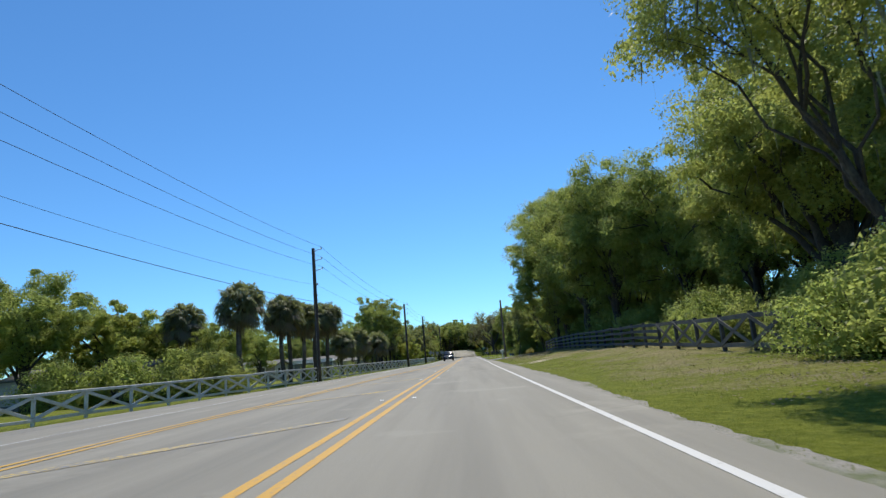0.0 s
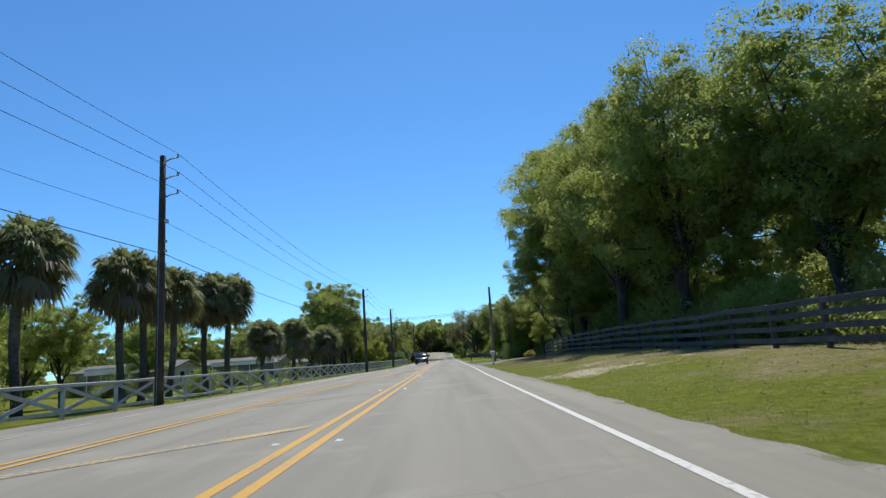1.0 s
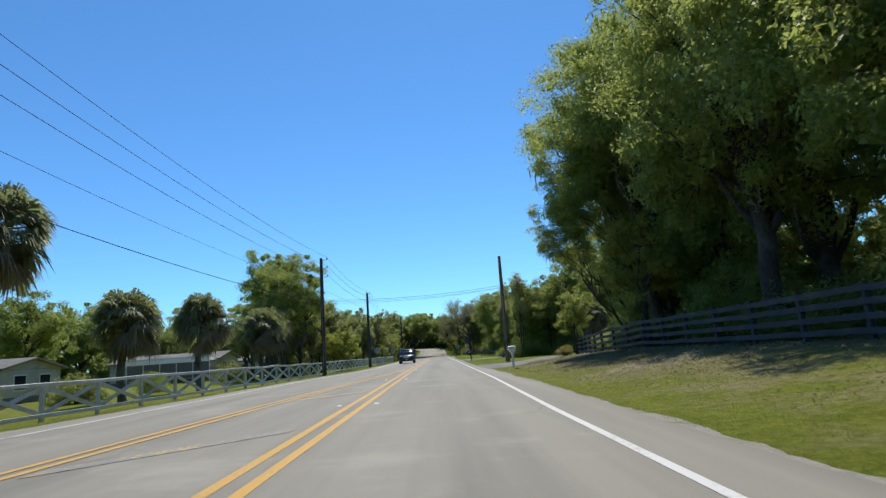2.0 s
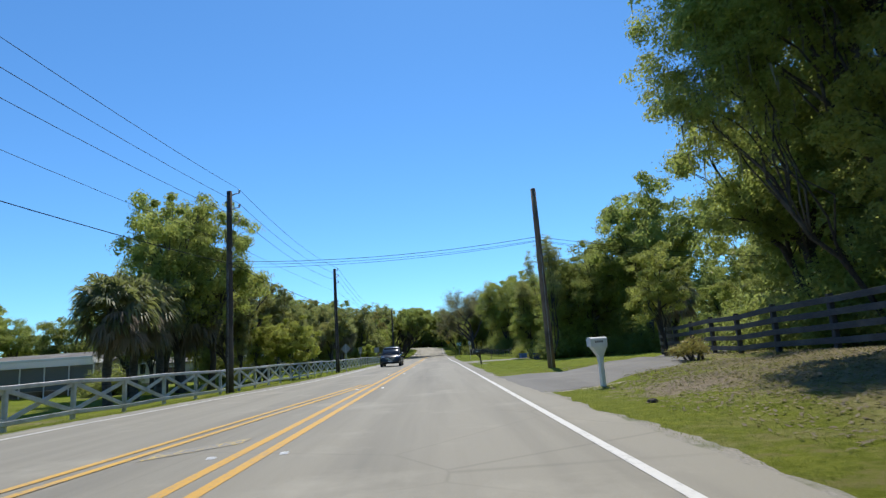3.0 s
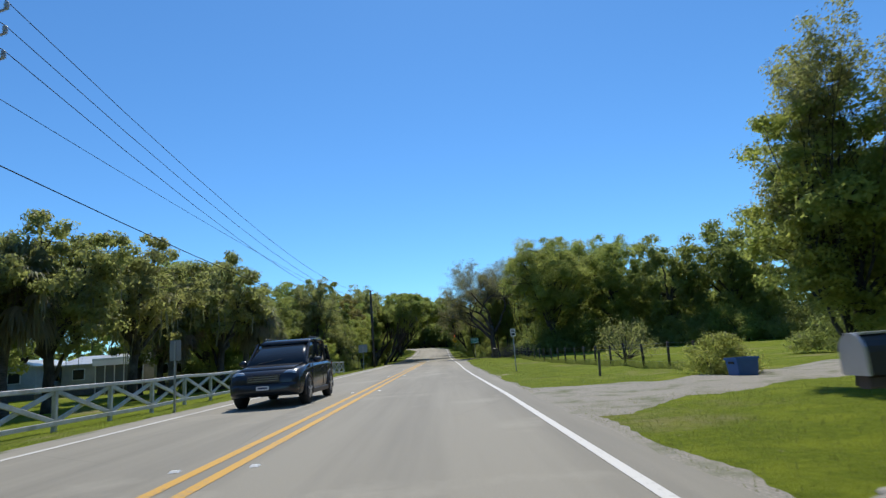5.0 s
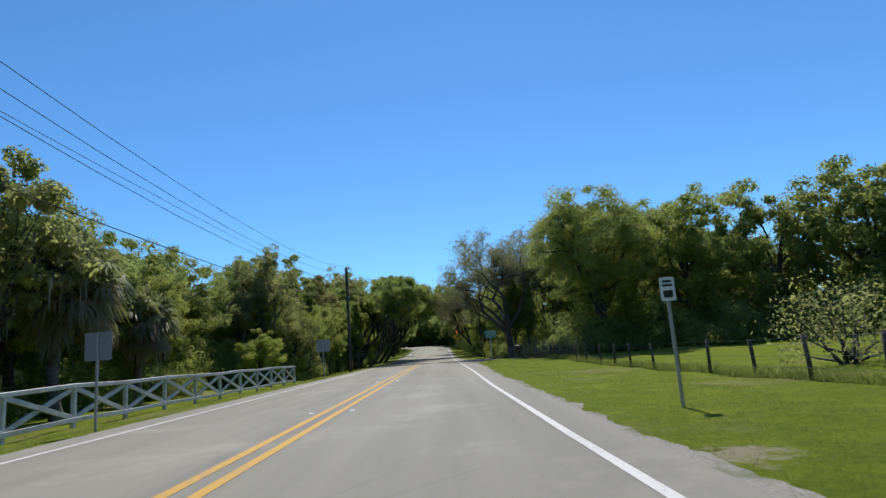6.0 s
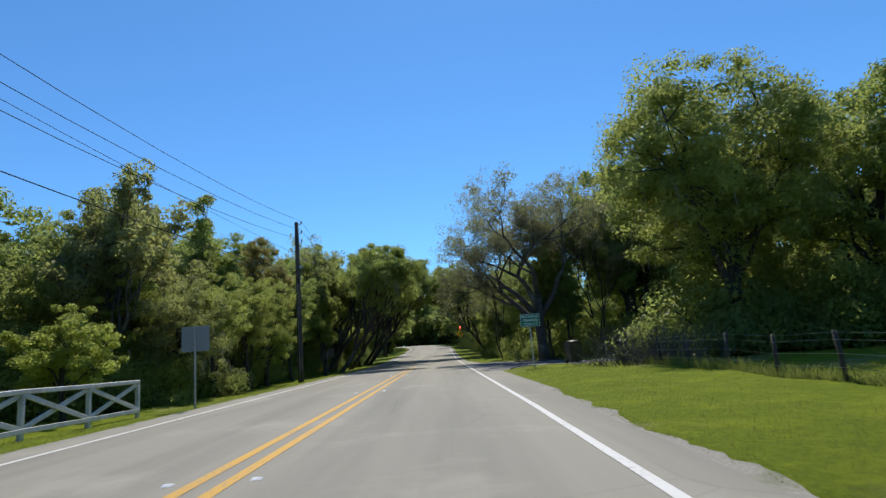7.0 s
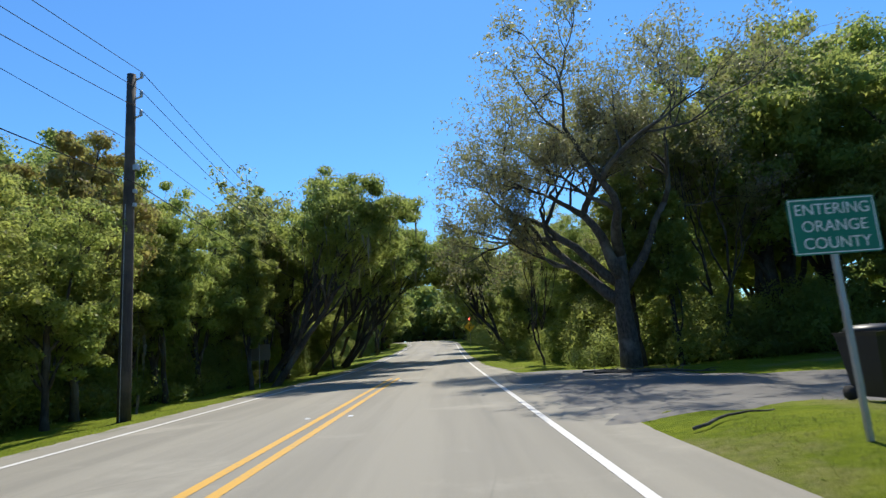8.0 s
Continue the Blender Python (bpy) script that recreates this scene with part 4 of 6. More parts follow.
for k, y in enumerate(np.arange(12, 82, 3.6)):
    plant((bush_c, bush_b)[k % 3 == 2], 14.0 + 1.6 * ((k * 5) % 4) / 3, float(y), 0.9 + 0.13 * (k % 4), k * 61, group=RIGHT_ROW)
    plant((bush_b, bush_c)[k % 2], 21.5 + 2.0 * ((k * 3) % 4) / 3, float(y), 1.5, k * 37, group=RIGHT_ROW)
# right: past the first driveway
# the dark-leaved oaks here stand in for the shade low under the trees
for model, x, y, s, a, k in [
    (bare_tall, 10.2, 97.0, 0.78, 10, 1.0), (light_tree, 11.6, 98.2, 0.84, 100, 1.0), (oak_d, 11.9, 99.4, 0.55, 100, 1.0), (oak_b, 18.2, 98, 1.05, 60, 1.05), (palm_b, 15.6, 90, 0.95, 0, 0.95), (oak_d, 27, 99, 0.85, 10, 1.0),
    (oak_d, 24, 92, 0.7, 70, 1.0), (bare_tall, 9.7, 104.2, 0.6, 200, 1.0), (edge_tree, 9.9, 104.4, 0.72, 20, 1.06), (light_tree, 9.8, 104.6, 0.66, 20, 1.02), (light_tree, 13.2, 100.0, 0.8, 130, 1.0), (oak_d, 15.4, 102.0, 0.85, 130, 1.0), (light_tree, 11.3, 105.4, 0.55, 70, 1.0), (oak_b, 16.6, 96.0, 0.85, 10, 1.05), (oak_d, 13.2, 97.4, 0.8, 10, 1.0), (light_tree, 15.5, 106, 1.0, 10, 1.0), (oak_d, 21, 108, 1.0, 40, 1.0), (light_tree, 20.5, 101.5, 0.9, 120, 1.0),
    (oak_b, 32, 110, 0.9, 90, 1.0), (oak_c, 34, 96, 0.75, 30, 1.0)]:
    plant(model, x, y, s, a, k, group="trees past the driveway")
# shrubs short of y = 105 are added as dark mass for that shade
for model, x, y, s, a in [(bush_c, 11.2, 98.8, 1.1, 0), (bush_b, 11.6, 101.2, 0.9, 60), (bush_b, 13.0, 97.2, 1.0, 60), (bush_c, 15.2, 95.2, 1.1, 100), (bush_c, 16.5, 103, 1.2, 60), (bush_b, 20, 103, 1.1, 100), (bush_c, 14.0, 104.5, 1.2, 200), (bush_a, 9.7, 109.8, 0.5, 20), (bush_c, 18, 117, 0.8, 10), (bush_g, 13.2, 128.5, 1.0, 60), (bush_b, 24, 114, 0.9, 160)]:
    plant(model, x, y, s, a, group="trees past the driveway")
# right: woods before and behind the side road
for model, x, y, s, a, k in [
    (oak_d, 18, 159, 0.8, 10, 1.0), (oak_d, 23, 160.2, 0.8, 70, 1.0), (oak_d, 28, 156, 0.8, 120, 1.0), (oak_d, 34, 153.5, 0.8, 20, 1.0), (oak_d, 40, 149, 0.85, 70, 1.0), (oak_d, 46, 143, 0.9, 0, 1.0), (oak_d, 53, 137, 1.0, 40, 1.0), (oak_h, 14.0, 154.2, 0.88, 200, 0.93), (oak_a, 20.8, 155.5, 0.80, 10, 0.98), (oak_d, 25.5, 152, 1.12, 90, 1.05), (oak_d, 31, 150, 1.2, 45, 1.05), (oak_d, 37, 146, 1.2, 140, 1.1), (oak_d, 43, 140, 1.15, 30, 1.1), (oak_d, 50, 132, 1.3, 70, 1.1),
    (bare_oak, 9.4, 172.6, 1.08, 0, 1.02), (bare_tall, 13.5, 174, 1.05, 70, 1.0), (bare_tall, 7.2, 179.5, 0.7, 200, 1.0), (oak_b, 17, 176, 1.15, 10, 1.1), (oak_a, 24, 174, 1.05, 60, 1.0), (vine_tree, 10.2, 173.6, 0.95, 30, 1.0), (vine_tree, 11.4, 172.8, 0.8, 130, 1.0), (oak_c, 21.0, 177.5, 1.05, 10, 1.1), (oak_a, 18.6, 177.0, 1.0, 90, 1.05), (oak_d, 12.0, 181, 0.8, 10, 1.0), (oak_b, 13.0, 189, 0.8, 50, 1.0), (oak_d, 9.6, 199, 0.85, 80, 1.0), (oak_b, 10.5, 184, 0.75, 100, 1.0), (oak_d, 8.8, 193, 0.9, 10, 1.05), (oak_b, 8.6, 203, 0.82, 10, 1.0), (oak_b, 14, 196, 1.0, 100, 1.0),
    (oak_b, 9.0, 213, 0.82, 210, 1.0), (oak_d, 9.0, 222, 1.0, 300, 1.0), (oak_b, 9.5, 238, 0.9, 30, 1.0), (far_a, 9.5, 250, 1.05, 40, 1.0), (far_b, 6, 268, 1.15, 150, 1.0), (light_tree, 9.0, 205, 0.7, 20, 1.0), (oak_b, 31, 170, 1.0, 30, 1.1), (oak_c, 22, 186, 0.9, 10, 1.0)]:
    plant(model, x, y, s, a, k, group=WOODS_R)
for model, x, y, s, a in [(bush_c, 15.5, 154.0, 1.3, 50), (bush_b, 18.5, 153, 1.1, 20), (bush_c, 21, 149.5, 1.4, 70), (bush_c, 25, 148, 1.4, 10), (bush_b, 29, 146, 1.2, 10), (bush_c, 33, 143, 1.5, 60), (bush_c, 38, 139, 1.5, 10), (bush_b, 43, 134, 1.3, 10), (bush_c, 47, 127, 1.5, 90), (bush_b, 10.5, 178.5, 1.1, 10), (bush_c, 9.2, 175.5, 0.8, 70), (bush_b, 12.5, 176.5, 1.1, 110), (bush_a, 8.6, 187.5, 0.9, 0), (bush_b, 9.2, 195, 1.1, 20), (bush_b, 9.0, 207, 1.2, 60), (bush_b, 9.0, 219, 1.2, 10), (bush_b, 8.8, 233, 1.3, 90), (bush_b, 9.6, 184, 0.9, 90), (bush_c, 8.8, 190, 0.9, 40), (bush_b, 9.0, 200, 0.9, 150),
                          (bush_a, 8.8, 213, 0.8, 10), (bush_b, 8.6, 226, 0.9, 60), (bush_b, 14, 179, 1.1, 30), (bush_b, 18, 173, 1.0, 100), (bush_c, 25, 172, 1.2, 0), (bush_c, 32, 165, 1.2, 200), (bush_b, 7.5, 243, 1.0, 10)]:
    plant(model, x, y, s, a, group=WOODS_R)
# left: palms and trees behind the white fence
for model, x, y, s, a, k in [
    (oak_c, -27.5, 38, 0.7, 10, 0.95), (oak_c, -33, 40, 0.7, 110, 0.95), (light_tree, -21, 48, 0.7, 60, 0.95), (lime_tree, -25.0, 42, 1.7, 200, 1.0), (lime_tree, -21.2, 44.5, 1.35, 100, 1.0), (oak_b, -23, 44.5, 0.6, 0, 1.0), (light_tree, -17, 42, 0.62, 60, 0.95), (palm_a, -19.4, 43, 1.0, 0, 1.0), (oak_d, -28, 58, 0.7, 0, 1.0), (oak_d, -29.5, 108.5, 0.75, 0, 1.0), (oak_b, -35, 109, 0.6, 40, 1.0), (oak_b, -22, 66, 0.55, 0, 1.0), (oak_d, -36, 80, 0.9, 0, 1.0), (oak_b, -30, 84, 0.75, 100, 1.0), (oak_d, -38, 95, 0.9, 50, 1.0), (oak_d, -41, 104, 0.9, 60, 1.0), (palm_a, -14.6, 42, 1.14, 20, 1.0), (light_tree, -18, 50, 0.68, 0, 1.0), (light_tree, -23, 54, 0.8, 200, 1.0),
    (palm_a, -11.5, 55.6, 1.0, 130, 1.06), (palm_a, -12.3, 54.2, 0.98, 80, 1.06), (palm_a, -12.2, 49.6, 0.96, 200, 1.04), (palm_a, -12.9, 48.0, 0.98, 300, 1.05), (palm_a, -12.8, 46.0, 0.98, 10, 1.06),
    (palm_b, -12.1, 64.6, 0.98, 30, 1.0), (palm_b, -11.5, 71.5, 1.0, 100, 1.08), (palm_b, -10.6, 80.2, 1.0, 10, 1.02), (palm_b, -10.9, 82.8, 1.05, 10, 1.02), (palm_b, -11.3, 85.6, 1.08, 200, 1.05), (palm_b, -11.1, 88.2, 1.1, 90, 1.05), (grey_oak, -13.6, 87.5, 0.75, 0, 1.0),
    (light_tree, -10.9, 87.2, 1.08, 0, 1.12), (light_tree, -10.2, 89.4, 1.1, 140, 1.16), (light_tree, -13.0, 90.0, 1.18, 200, 1.14), (palm_c, -10.0, 93.9, 1.0, 0, 1.0), (vine_grey, -10.1, 94.0, 0.74, 0, 1.0), (gnarled, -11.6, 96.4, 0.85, 30, 1.0), (gnarled, -10.0, 98.8, 0.72, 170, 1.1), (gnarled, -13.6, 98.5, 0.95, 250, 1.05),
    (light_tree, -17.5, 98, 0.95, 30, 1.0), (edge_grey, -13.2, 99.6, 1.1, 10, 1.0), (edge_grey, -15.6, 101.0, 1.15, 80, 1.0), (palm_a, -15.0, 112.5, 1.05, 0, 1.0), (palm_b, -13.6, 116, 1.05, 50, 1.25), (palm_a, -13.0, 110.4, 1.0, 70, 1.02), (palm_b, -12.5, 127, 1.05, 120, 1.0), (palm_b, -9.8, 131.5, 1.1, 70, 1.1), (palm_a, -13.5, 139, 0.95, 30, 1.0), (grey_oak, -16.5, 131, 1.25, 0, 1.0), (grey_oak, -13.0, 117.5, 1.1, 40, 1.05), (grey_oak, -12.4, 122.5, 1.15, 140, 1.0), (grey_oak, -10.8, 129.4, 1.15, 200, 1.05), (oak_b, -13.6, 134.5, 0.75, 200, 1.0), (palm_b, -10.6, 138, 0.95, 0, 1.0),
    (oak_d, -15.5, 143, 0.9, 90, 1.0), (oak_d, -20, 150, 1.0, 30, 1.0), (oak_c, -27, 156, 0.95, 0, 1.0), (oak_b, -22, 158, 1.08, 80, 1.0), (oak_b, -30, 140, 1.0, 200, 1.0), (palm_a, -17.4, 151, 1.2, 10, 1.0), (oak_d, -24, 128, 0.9, 60, 1.0), (oak_b, -33, 122, 0.9, 10, 1.0), (oak_c, -40, 108, 0.7, 10, 1.0)]:
    plant(model, x, y, s, a, k, group=LEFT_ROW)
for model, x, y, s, a in [(bush_a, -17.5, 39, 1.5, 10), (bush_a, -14.6, 37, 1.25, 60), (bush_a, -20.5, 37, 1.4, 110), (bush_b, -23.5, 36, 1.1, 110), (bush_b, -8.9, 153.5, 0.8, 10), (lime_tree, -8.7, 148.6, 0.72, 120), (bush_c, -8.4, 158.0, 0.9, 80), (lime_tree, -7.9, 97.9, 0.92, 10), (lime_tree, -9.7, 96.6, 0.95, 70), (bush_b, -12.6, 98, 0.9, 40),  (bush_c, -11.8, 130, 0.9, 0), (bush_b, -12.4, 136, 0.9, 50), (bush_c, -11.2, 141, 0.9, 100),
                          (bush_a, -14.2, 58, 0.7, 20), (bush_c, -15, 66, 0.7, 0), (bush_a, -16, 75, 0.6, 40), (bush_c, -17, 92, 0.9, 0), (bush_b, -15, 147, 1.2, 40), (bush_c, -22, 62, 0.9, 0), (bush_b, -32, 60, 1.2, 0), (bush_b, -30, 72, 1.0, 30)]:
    plant(model, x, y, s, a, group=LEFT_ROW)
for model, x, y, size in ((oak_d, -13.9, 128.5, 0.8), (oak_d, -12.9, 136.5, 0.82), (oak_d, -13.8, 147, 0.85), (light_tree, -12.2, 143, 0.72)):
    plant(model, x, y, size, y * 7, group=LEFT_ROW)
dead_limb_tree = new("dead_tree")
tagged(dead_limb_tree, "dead grey tree with a forked bare limb over the thicket", "tree", LEFT_ROW)
dead_limb_tree.location = (-11.2, 100.8, float(land(-11.2, 100.8)))
part("trunk", mesh_of("trunk", *tube([(0, 0, -0.2), (0.1, 0, 1.6), (0.0, 0.05, 3.4), (0.35, 0, 4.7), (0.75, -0.1, 5.3), (1.2, -0.2, 5.62)], [0.17, 0.15, 0.125, 0.10, 0.085, 0.07], 9), "bark", True), dead_limb_tree)
for fork in ([(1.15, -0.2, 5.6), (1.5, -0.25, 5.95), (1.85, -0.3, 6.2), (2.3, -0.35, 6.3)], [(1.15, -0.2, 5.6), (1.6, -0.2, 5.72), (2.0, -0.25, 5.78), (2.25, -0.3, 5.98)], [(0.0, 0.05, 3.4), (-0.5, 0.2, 4.3), (-0.8, 0.25, 5.4)]):
    part("limb", mesh_of("limb", *tube(fork, [0.065, 0.05, 0.038, 0.02][:len(fork)], 7), "bark", True), dead_limb_tree)
# left: thicket from the end of the white fence on
for model, x, y, s, a, k in [
    (oak_d, -15.8, 160, 0.94, 0, 1.0), (oak_b, -12.5, 156, 0.72, 60, 1.0), (gnarled, -11.8, 154.6, 1.0, 90, 1.1), (vine_lean, -8.9, 160.9, 1.26, 0, 1.02), (light_tree, -8.8, 172.4, 0.88, 50, 1.14), (vine_tree, -7.0, 178.0, 0.85, 70, 1.0), (rust_tree, -9.4, 168.6, 1.02, 40, 1.05), (oak_d, -13.5, 168, 0.95, 10, 1.0), (oak_b, -18, 175, 1.1, 200, 1.05),
    (light_tree, -9.8, 160.2, 0.66, 80, 1.0), (light_tree, -7.7, 161.8, 0.68, 30, 1.0), (light_tree, -7.8, 157.6, 0.64, 10, 1.0), (edge_grey, -8.0, 154.6, 0.85, 10, 1.0), (oak_b, -13.4, 161.5, 0.62, 140, 1.0), (vine_tree, -9.2, 181, 1.0, 10, 1.0), (lean_tree, -8.6, 208, 1.1, -15, 0.95), (lean_tree, -8.4, 221, 1.1, 10, 0.9), (lean_tree, 9.0, 212, 0.95, 180, 0.95), (lean_tree, 9.2, 226, 1.0, 170, 0.95), (vine_tree, -8.6, 162, 0.85, 0, 0.95), (light_tree, -10.4, 163.5, 0.72, 200, 1.0), (vine_tree, -8.2, 172, 0.8, 120, 1.0), (light_tree, -8.6, 176, 0.86, 0, 1.0), (vine_tree, -8.2, 184, 1.15, 220, 1.05), (oak_b, -8.2, 188, 0.95, 30, 1.05), (oak_a, -11.5, 200, 0.8, 30, 1.0), (over_tree, -5.8, 177.5, 1.05, 0, 1.0), (vine_tree, -9.0, 195, 1.25, 0, 1.0), (over_tree, -8.2, 184, 1.15, 15, 1.0), (over_tree, -6.2, 198, 1.35, 0, 0.88), (over_tree, -7.0, 190, 1.2, 10, 1.0), (over_tree, 8.0, 199, 1.15, 178, 1.0), (over_tree, -7.4, 204, 1.25, 5, 1.05), (over_tree, 8.6, 214, 1.05, 175, 1.0), (leaning_oak, -8.2, 187.5, 1.35, 12, 1.0), (leaning_oak, 9.4, 200, 1.3, 185, 1.0), (vine_tree, -9.4, 194, 1.0, 10, 1.0), (edge_tree, -7.6, 164.6, 0.9, 50, 1.05), (light_tree, -8.4, 167.0, 0.76, 50, 1.0), (light_tree, -9.2, 171.5, 0.86, 20, 1.0), (oak_d, -11.5, 172, 1.0, 70, 1.05), (oak_d, -9.6, 205, 1.0, 0, 1.0), (oak_b, -11, 217, 1.0, 100, 1.0), (far_a, -11, 232, 1.0, 0, 1.0), (far_b, -13, 248, 1.05, 10, 1.0),
    (far_a, -17, 262, 1.1, 60, 1.0), (light_tree, -7.2, 199, 0.6, 0, 1.0), (oak_b, -24, 168, 1.1, 30, 1.0), (oak_d, -22, 190, 1.1, 0, 1.0)]:
    plant(model, x, y, s, a, k, group=WOODS_L)
for k, y in enumerate(np.arange(151.5, 246, 3.3)):
    plant((bush_b, bush_c, bush_a, bush_b)[k % 4], -10.2 - 0.9 * ((k * 7) % 5) / 4 - (1.2 if y < 156 else 0), float(y), 0.85 + 0.14 * ((k * 5) % 4), k * 47, group=WOODS_L)
for k, y in enumerate(np.arange(152, 245, 5.0)):
    plant((bush_b, oak_d)[k % 2], -12.5 - (k * 3) % 4, float(y), (1.2, 0.6)[k % 2], k * 71, group=WOODS_L)

for k in range(15):
    plant((bush_c, bush_b, bush_c)[k % 3], 13.5 + 2.5 * k, 155.5 - 0.017 * k * k * k ** 0.6 * 2.5 + (k * 3) % 3, 1.75, k * 41, group=WOODS_R)
for k in range(13):
    plant((bush_b, bush_c)[k % 2], 12.5 + 2.6 * k, 174.8 + (k * 3) % 3, 1.15, k * 53, group=WOODS_R)
for k in range(4):
    plant(far_bush, 14 + 2.4 * k, 226.0 + 5 * (k % 3), 1.2, k * 53, group=WOODS_R)
for k in range(8):
    plant(far_bush, 14 + 3.4 * k, 206.0 + (k * 3) % 5, 0.95, k * 53, group=WOODS_R)
for k, y in enumerate(np.arange(153.5, 215, 2.7)):
    plant((bush_a, bush_b, bush_a)[k % 3], -9.8 - 0.3 * ((k * 7) % 3), float(y), 0.8 + 0.12 * (k % 3), k * 57, group=WOODS_L)
for k, y in enumerate(np.arange(154.5, 206, 3.1)):
    plant((edge_tree, edge_grey)[k % 2], -10.2 - 0.8 * ((k * 5) % 3) / 2, float(y), 0.9 + 0.12 * ((k * 3) % 4), k * 83, group=WOODS_L)
# dense woods behind the homes and beyond the field
rng = np.random.default_rng(9)
for k in range(26):
    y = 104 + 3.4 * k
    plant((oak_d, bush_b, oak_d, bush_c)[k % 4] if y > 126 else (bush_b, bush_c)[k % 2], -19.5 - (k * 5) % 7 - (13 if y < 147 else 0), float(y), (0.8, 1.5, 0.9, 1.6)[k % 4], k * 67, group=LEFT_ROW)
for k in range(14):
    plant((oak_d, oak_b)[k % 2], 21 + (k * 5) % 9, 172 + 6.5 * k, 0.95, k * 67, group=WOODS_R)
# far woods, closing the view ahead and to the sides
rng = np.random.default_rng(5)
for k in range(46):
    y = 275 + (k % 23) * 5.0 + rng.uniform(-2, 2)
    side = -1 if k < 23 else 1
    x = float(bend(y)) + side * rng.uniform(9, 15)
    plant((far_a, far_b)[k % 2], x, float(y), rng.uniform(0.8, 1.15), k * 53, group=FAR)
for k in range(34):
    a = -1.1 + 2.2 * k / 33
    plant((far_a, far_b)[k % 2], float(math.sin(a) * 330 - 40), float(60 + math.cos(a) * 320), rng.uniform(1.2, 1.7), k * 31, group=FAR)
for k, (x, y) in enumerate([(6, 282), (3, 292), (0, 301), (7, 304), (-4, 310), (3, 314), (-9, 320), (-2, 324), (12, 312), (-14, 331), (-7, 336)]):
    plant((oak_b, far_a, far_b)[k % 3], x, y, 1.0 + 0.1 * (k % 3), k * 77, group=FAR)
    plant(far_bush, x + 1.5, y - 4, 0.9, k * 57, group=FAR)
for x, y, size in ((-3.5, 303, 1.55), (-0.5, 298, 1.5), (-5.0, 311, 1.6)):
    plant(far_a, x, y, size, y, group=FAR)
for k in range(34):
    y = 230 + 4 * k
    plant(far_bush, float(bend(y)) - 10.5 - k % 3, y, 0.9, k * 91, group=FAR)
    plant(far_bush, float(bend(y)) + 10.8 + k % 3, y, 0.95, k * 43, group=FAR)
for k in range(16):
    y = 236 + 8.5 * k
    plant((far_a, far_b)[k % 2], float(bend(y)) - 8.0, y, 1.2, k * 63, group=FAR)
    plant((far_b, far_a)[k % 2], float(bend(y)) + 8.2, y + 4, 1.2, k * 29, group=FAR)
for k in range(15):
    plant((far_a, far_b)[k % 2], -78 + 6.5 * k, 378 + (k * 5) % 9, 1.5, k * 67, group=FAR)
    plant(far_bush, -76 + 6.5 * k, 374.0, 1.2, k * 47, group=FAR)
for k in range(32):
    y = -30 + 10.2 * k
    plant(far_bush, -41.0 - k % 4, y, 1.05, k * 83, group=FAR)
    plant(far_bush, 47.0 + k % 4, y, 1.05, k * 59, group=FAR)
for k in range(22):
    y = -40 + k * 15.0
    plant((far_b, far_a)[k % 2], float(-48 - rng.uniform(0, 12)), float(y), rng.uniform(0.9, 1.2), k * 29, group=FAR)
    plant((far_a, far_b)[k % 2], float(52 + rng.uniform(0, 14)), float(y), rng.uniform(1.1, 1.5), k * 37, group=FAR)


# ---- fences ----
def fence_x(y):
    return float(np.interp(y, *FENCE_LEFT))


white_fence = thing("crossbuck_fence", 0, 0, 0, "long white wooden fence with crossed braces on the verge", "fence")
step_len = 2.36
count = 64
posts = [148.9 - step_len * k for k in range(count + 1)]
for k, y in enumerate(posts):
    x, z = fence_x(y), float(land(fence_x(y), y))
    part("post", mesh_of("post", *beam((x, y, z - 0.2), (x, y, z + 1.06), 0.11, 0.11, (0, 1, 0)), "fence_white"), white_fence)
    if k == count:
        break
    y2 = posts[k + 1]
    x2, z2 = fence_x(y2), float(land(fence_x(y2), y2))
    for name, za, zb, w, h, o in (("top_rail", 1.02, 1.02, 0.10, 0.11, 0.02), ("bottom_rail", 0.2, 0.2, 0.05, 0.11, 0.04), ("brace", 0.22, 0.96, 0.045, 0.115, 0.035), ("brace", 0.96, 0.22, 0.045, 0.115, -0.015)):
        part(name, mesh_of(name, *beam((x + o, y, z + za), (x2 + o, y2, z2 + zb), w, h), "fence_white"), white_fence)

black_fence = thing("board_fence", 0, 0, 0, "black four-board wooden fence along the oaks", "fence")
RIGHT_FENCE = ([8, 20, 40, 74, 87], [11.0, 11.3, 11.5, 11.7, 13.4])
ry = [14.6 + 2.44 * k for k in range(30)]
for k, y in enumerate(ry):
    x = float(np.interp(y, *RIGHT_FENCE))
    z = float(land(x, y))
    part("post", mesh_of("post", *beam((x, y, z - 0.2), (x, y, z + 1.32), 0.14, 0.12, (0, 1, 0)), "fence_black"), black_fence)
    if k == len(ry) - 1:
        break
    y2 = ry[k + 1]
    x2 = float(np.interp(y2, *RIGHT_FENCE))
    z2 = float(land(x2, y2))
    old = y < 29
    for j in (0, 3) if old else range(4):
        h = 0.22 + 0.32 * j
        part("board", mesh_of("board", *beam((x - 0.08, y - 0.02, z + h), (x2 - 0.08, y2 + 0.02, z2 + h + 0.012 * ((k * 3 + j) % 3 - 1)), 0.03, 0.15), "grey_wood" if old else "fence_black"), black_fence)
    if old:
        for a, b in ((0.22, 1.18), (1.18, 0.22)):
            part("brace", mesh_of("brace", *beam((x - 0.115, y, z + a), (x2 - 0.115, y2, z2 + b), 0.03, 0.14), "grey_wood"), black_fence, "grey crossed brace")

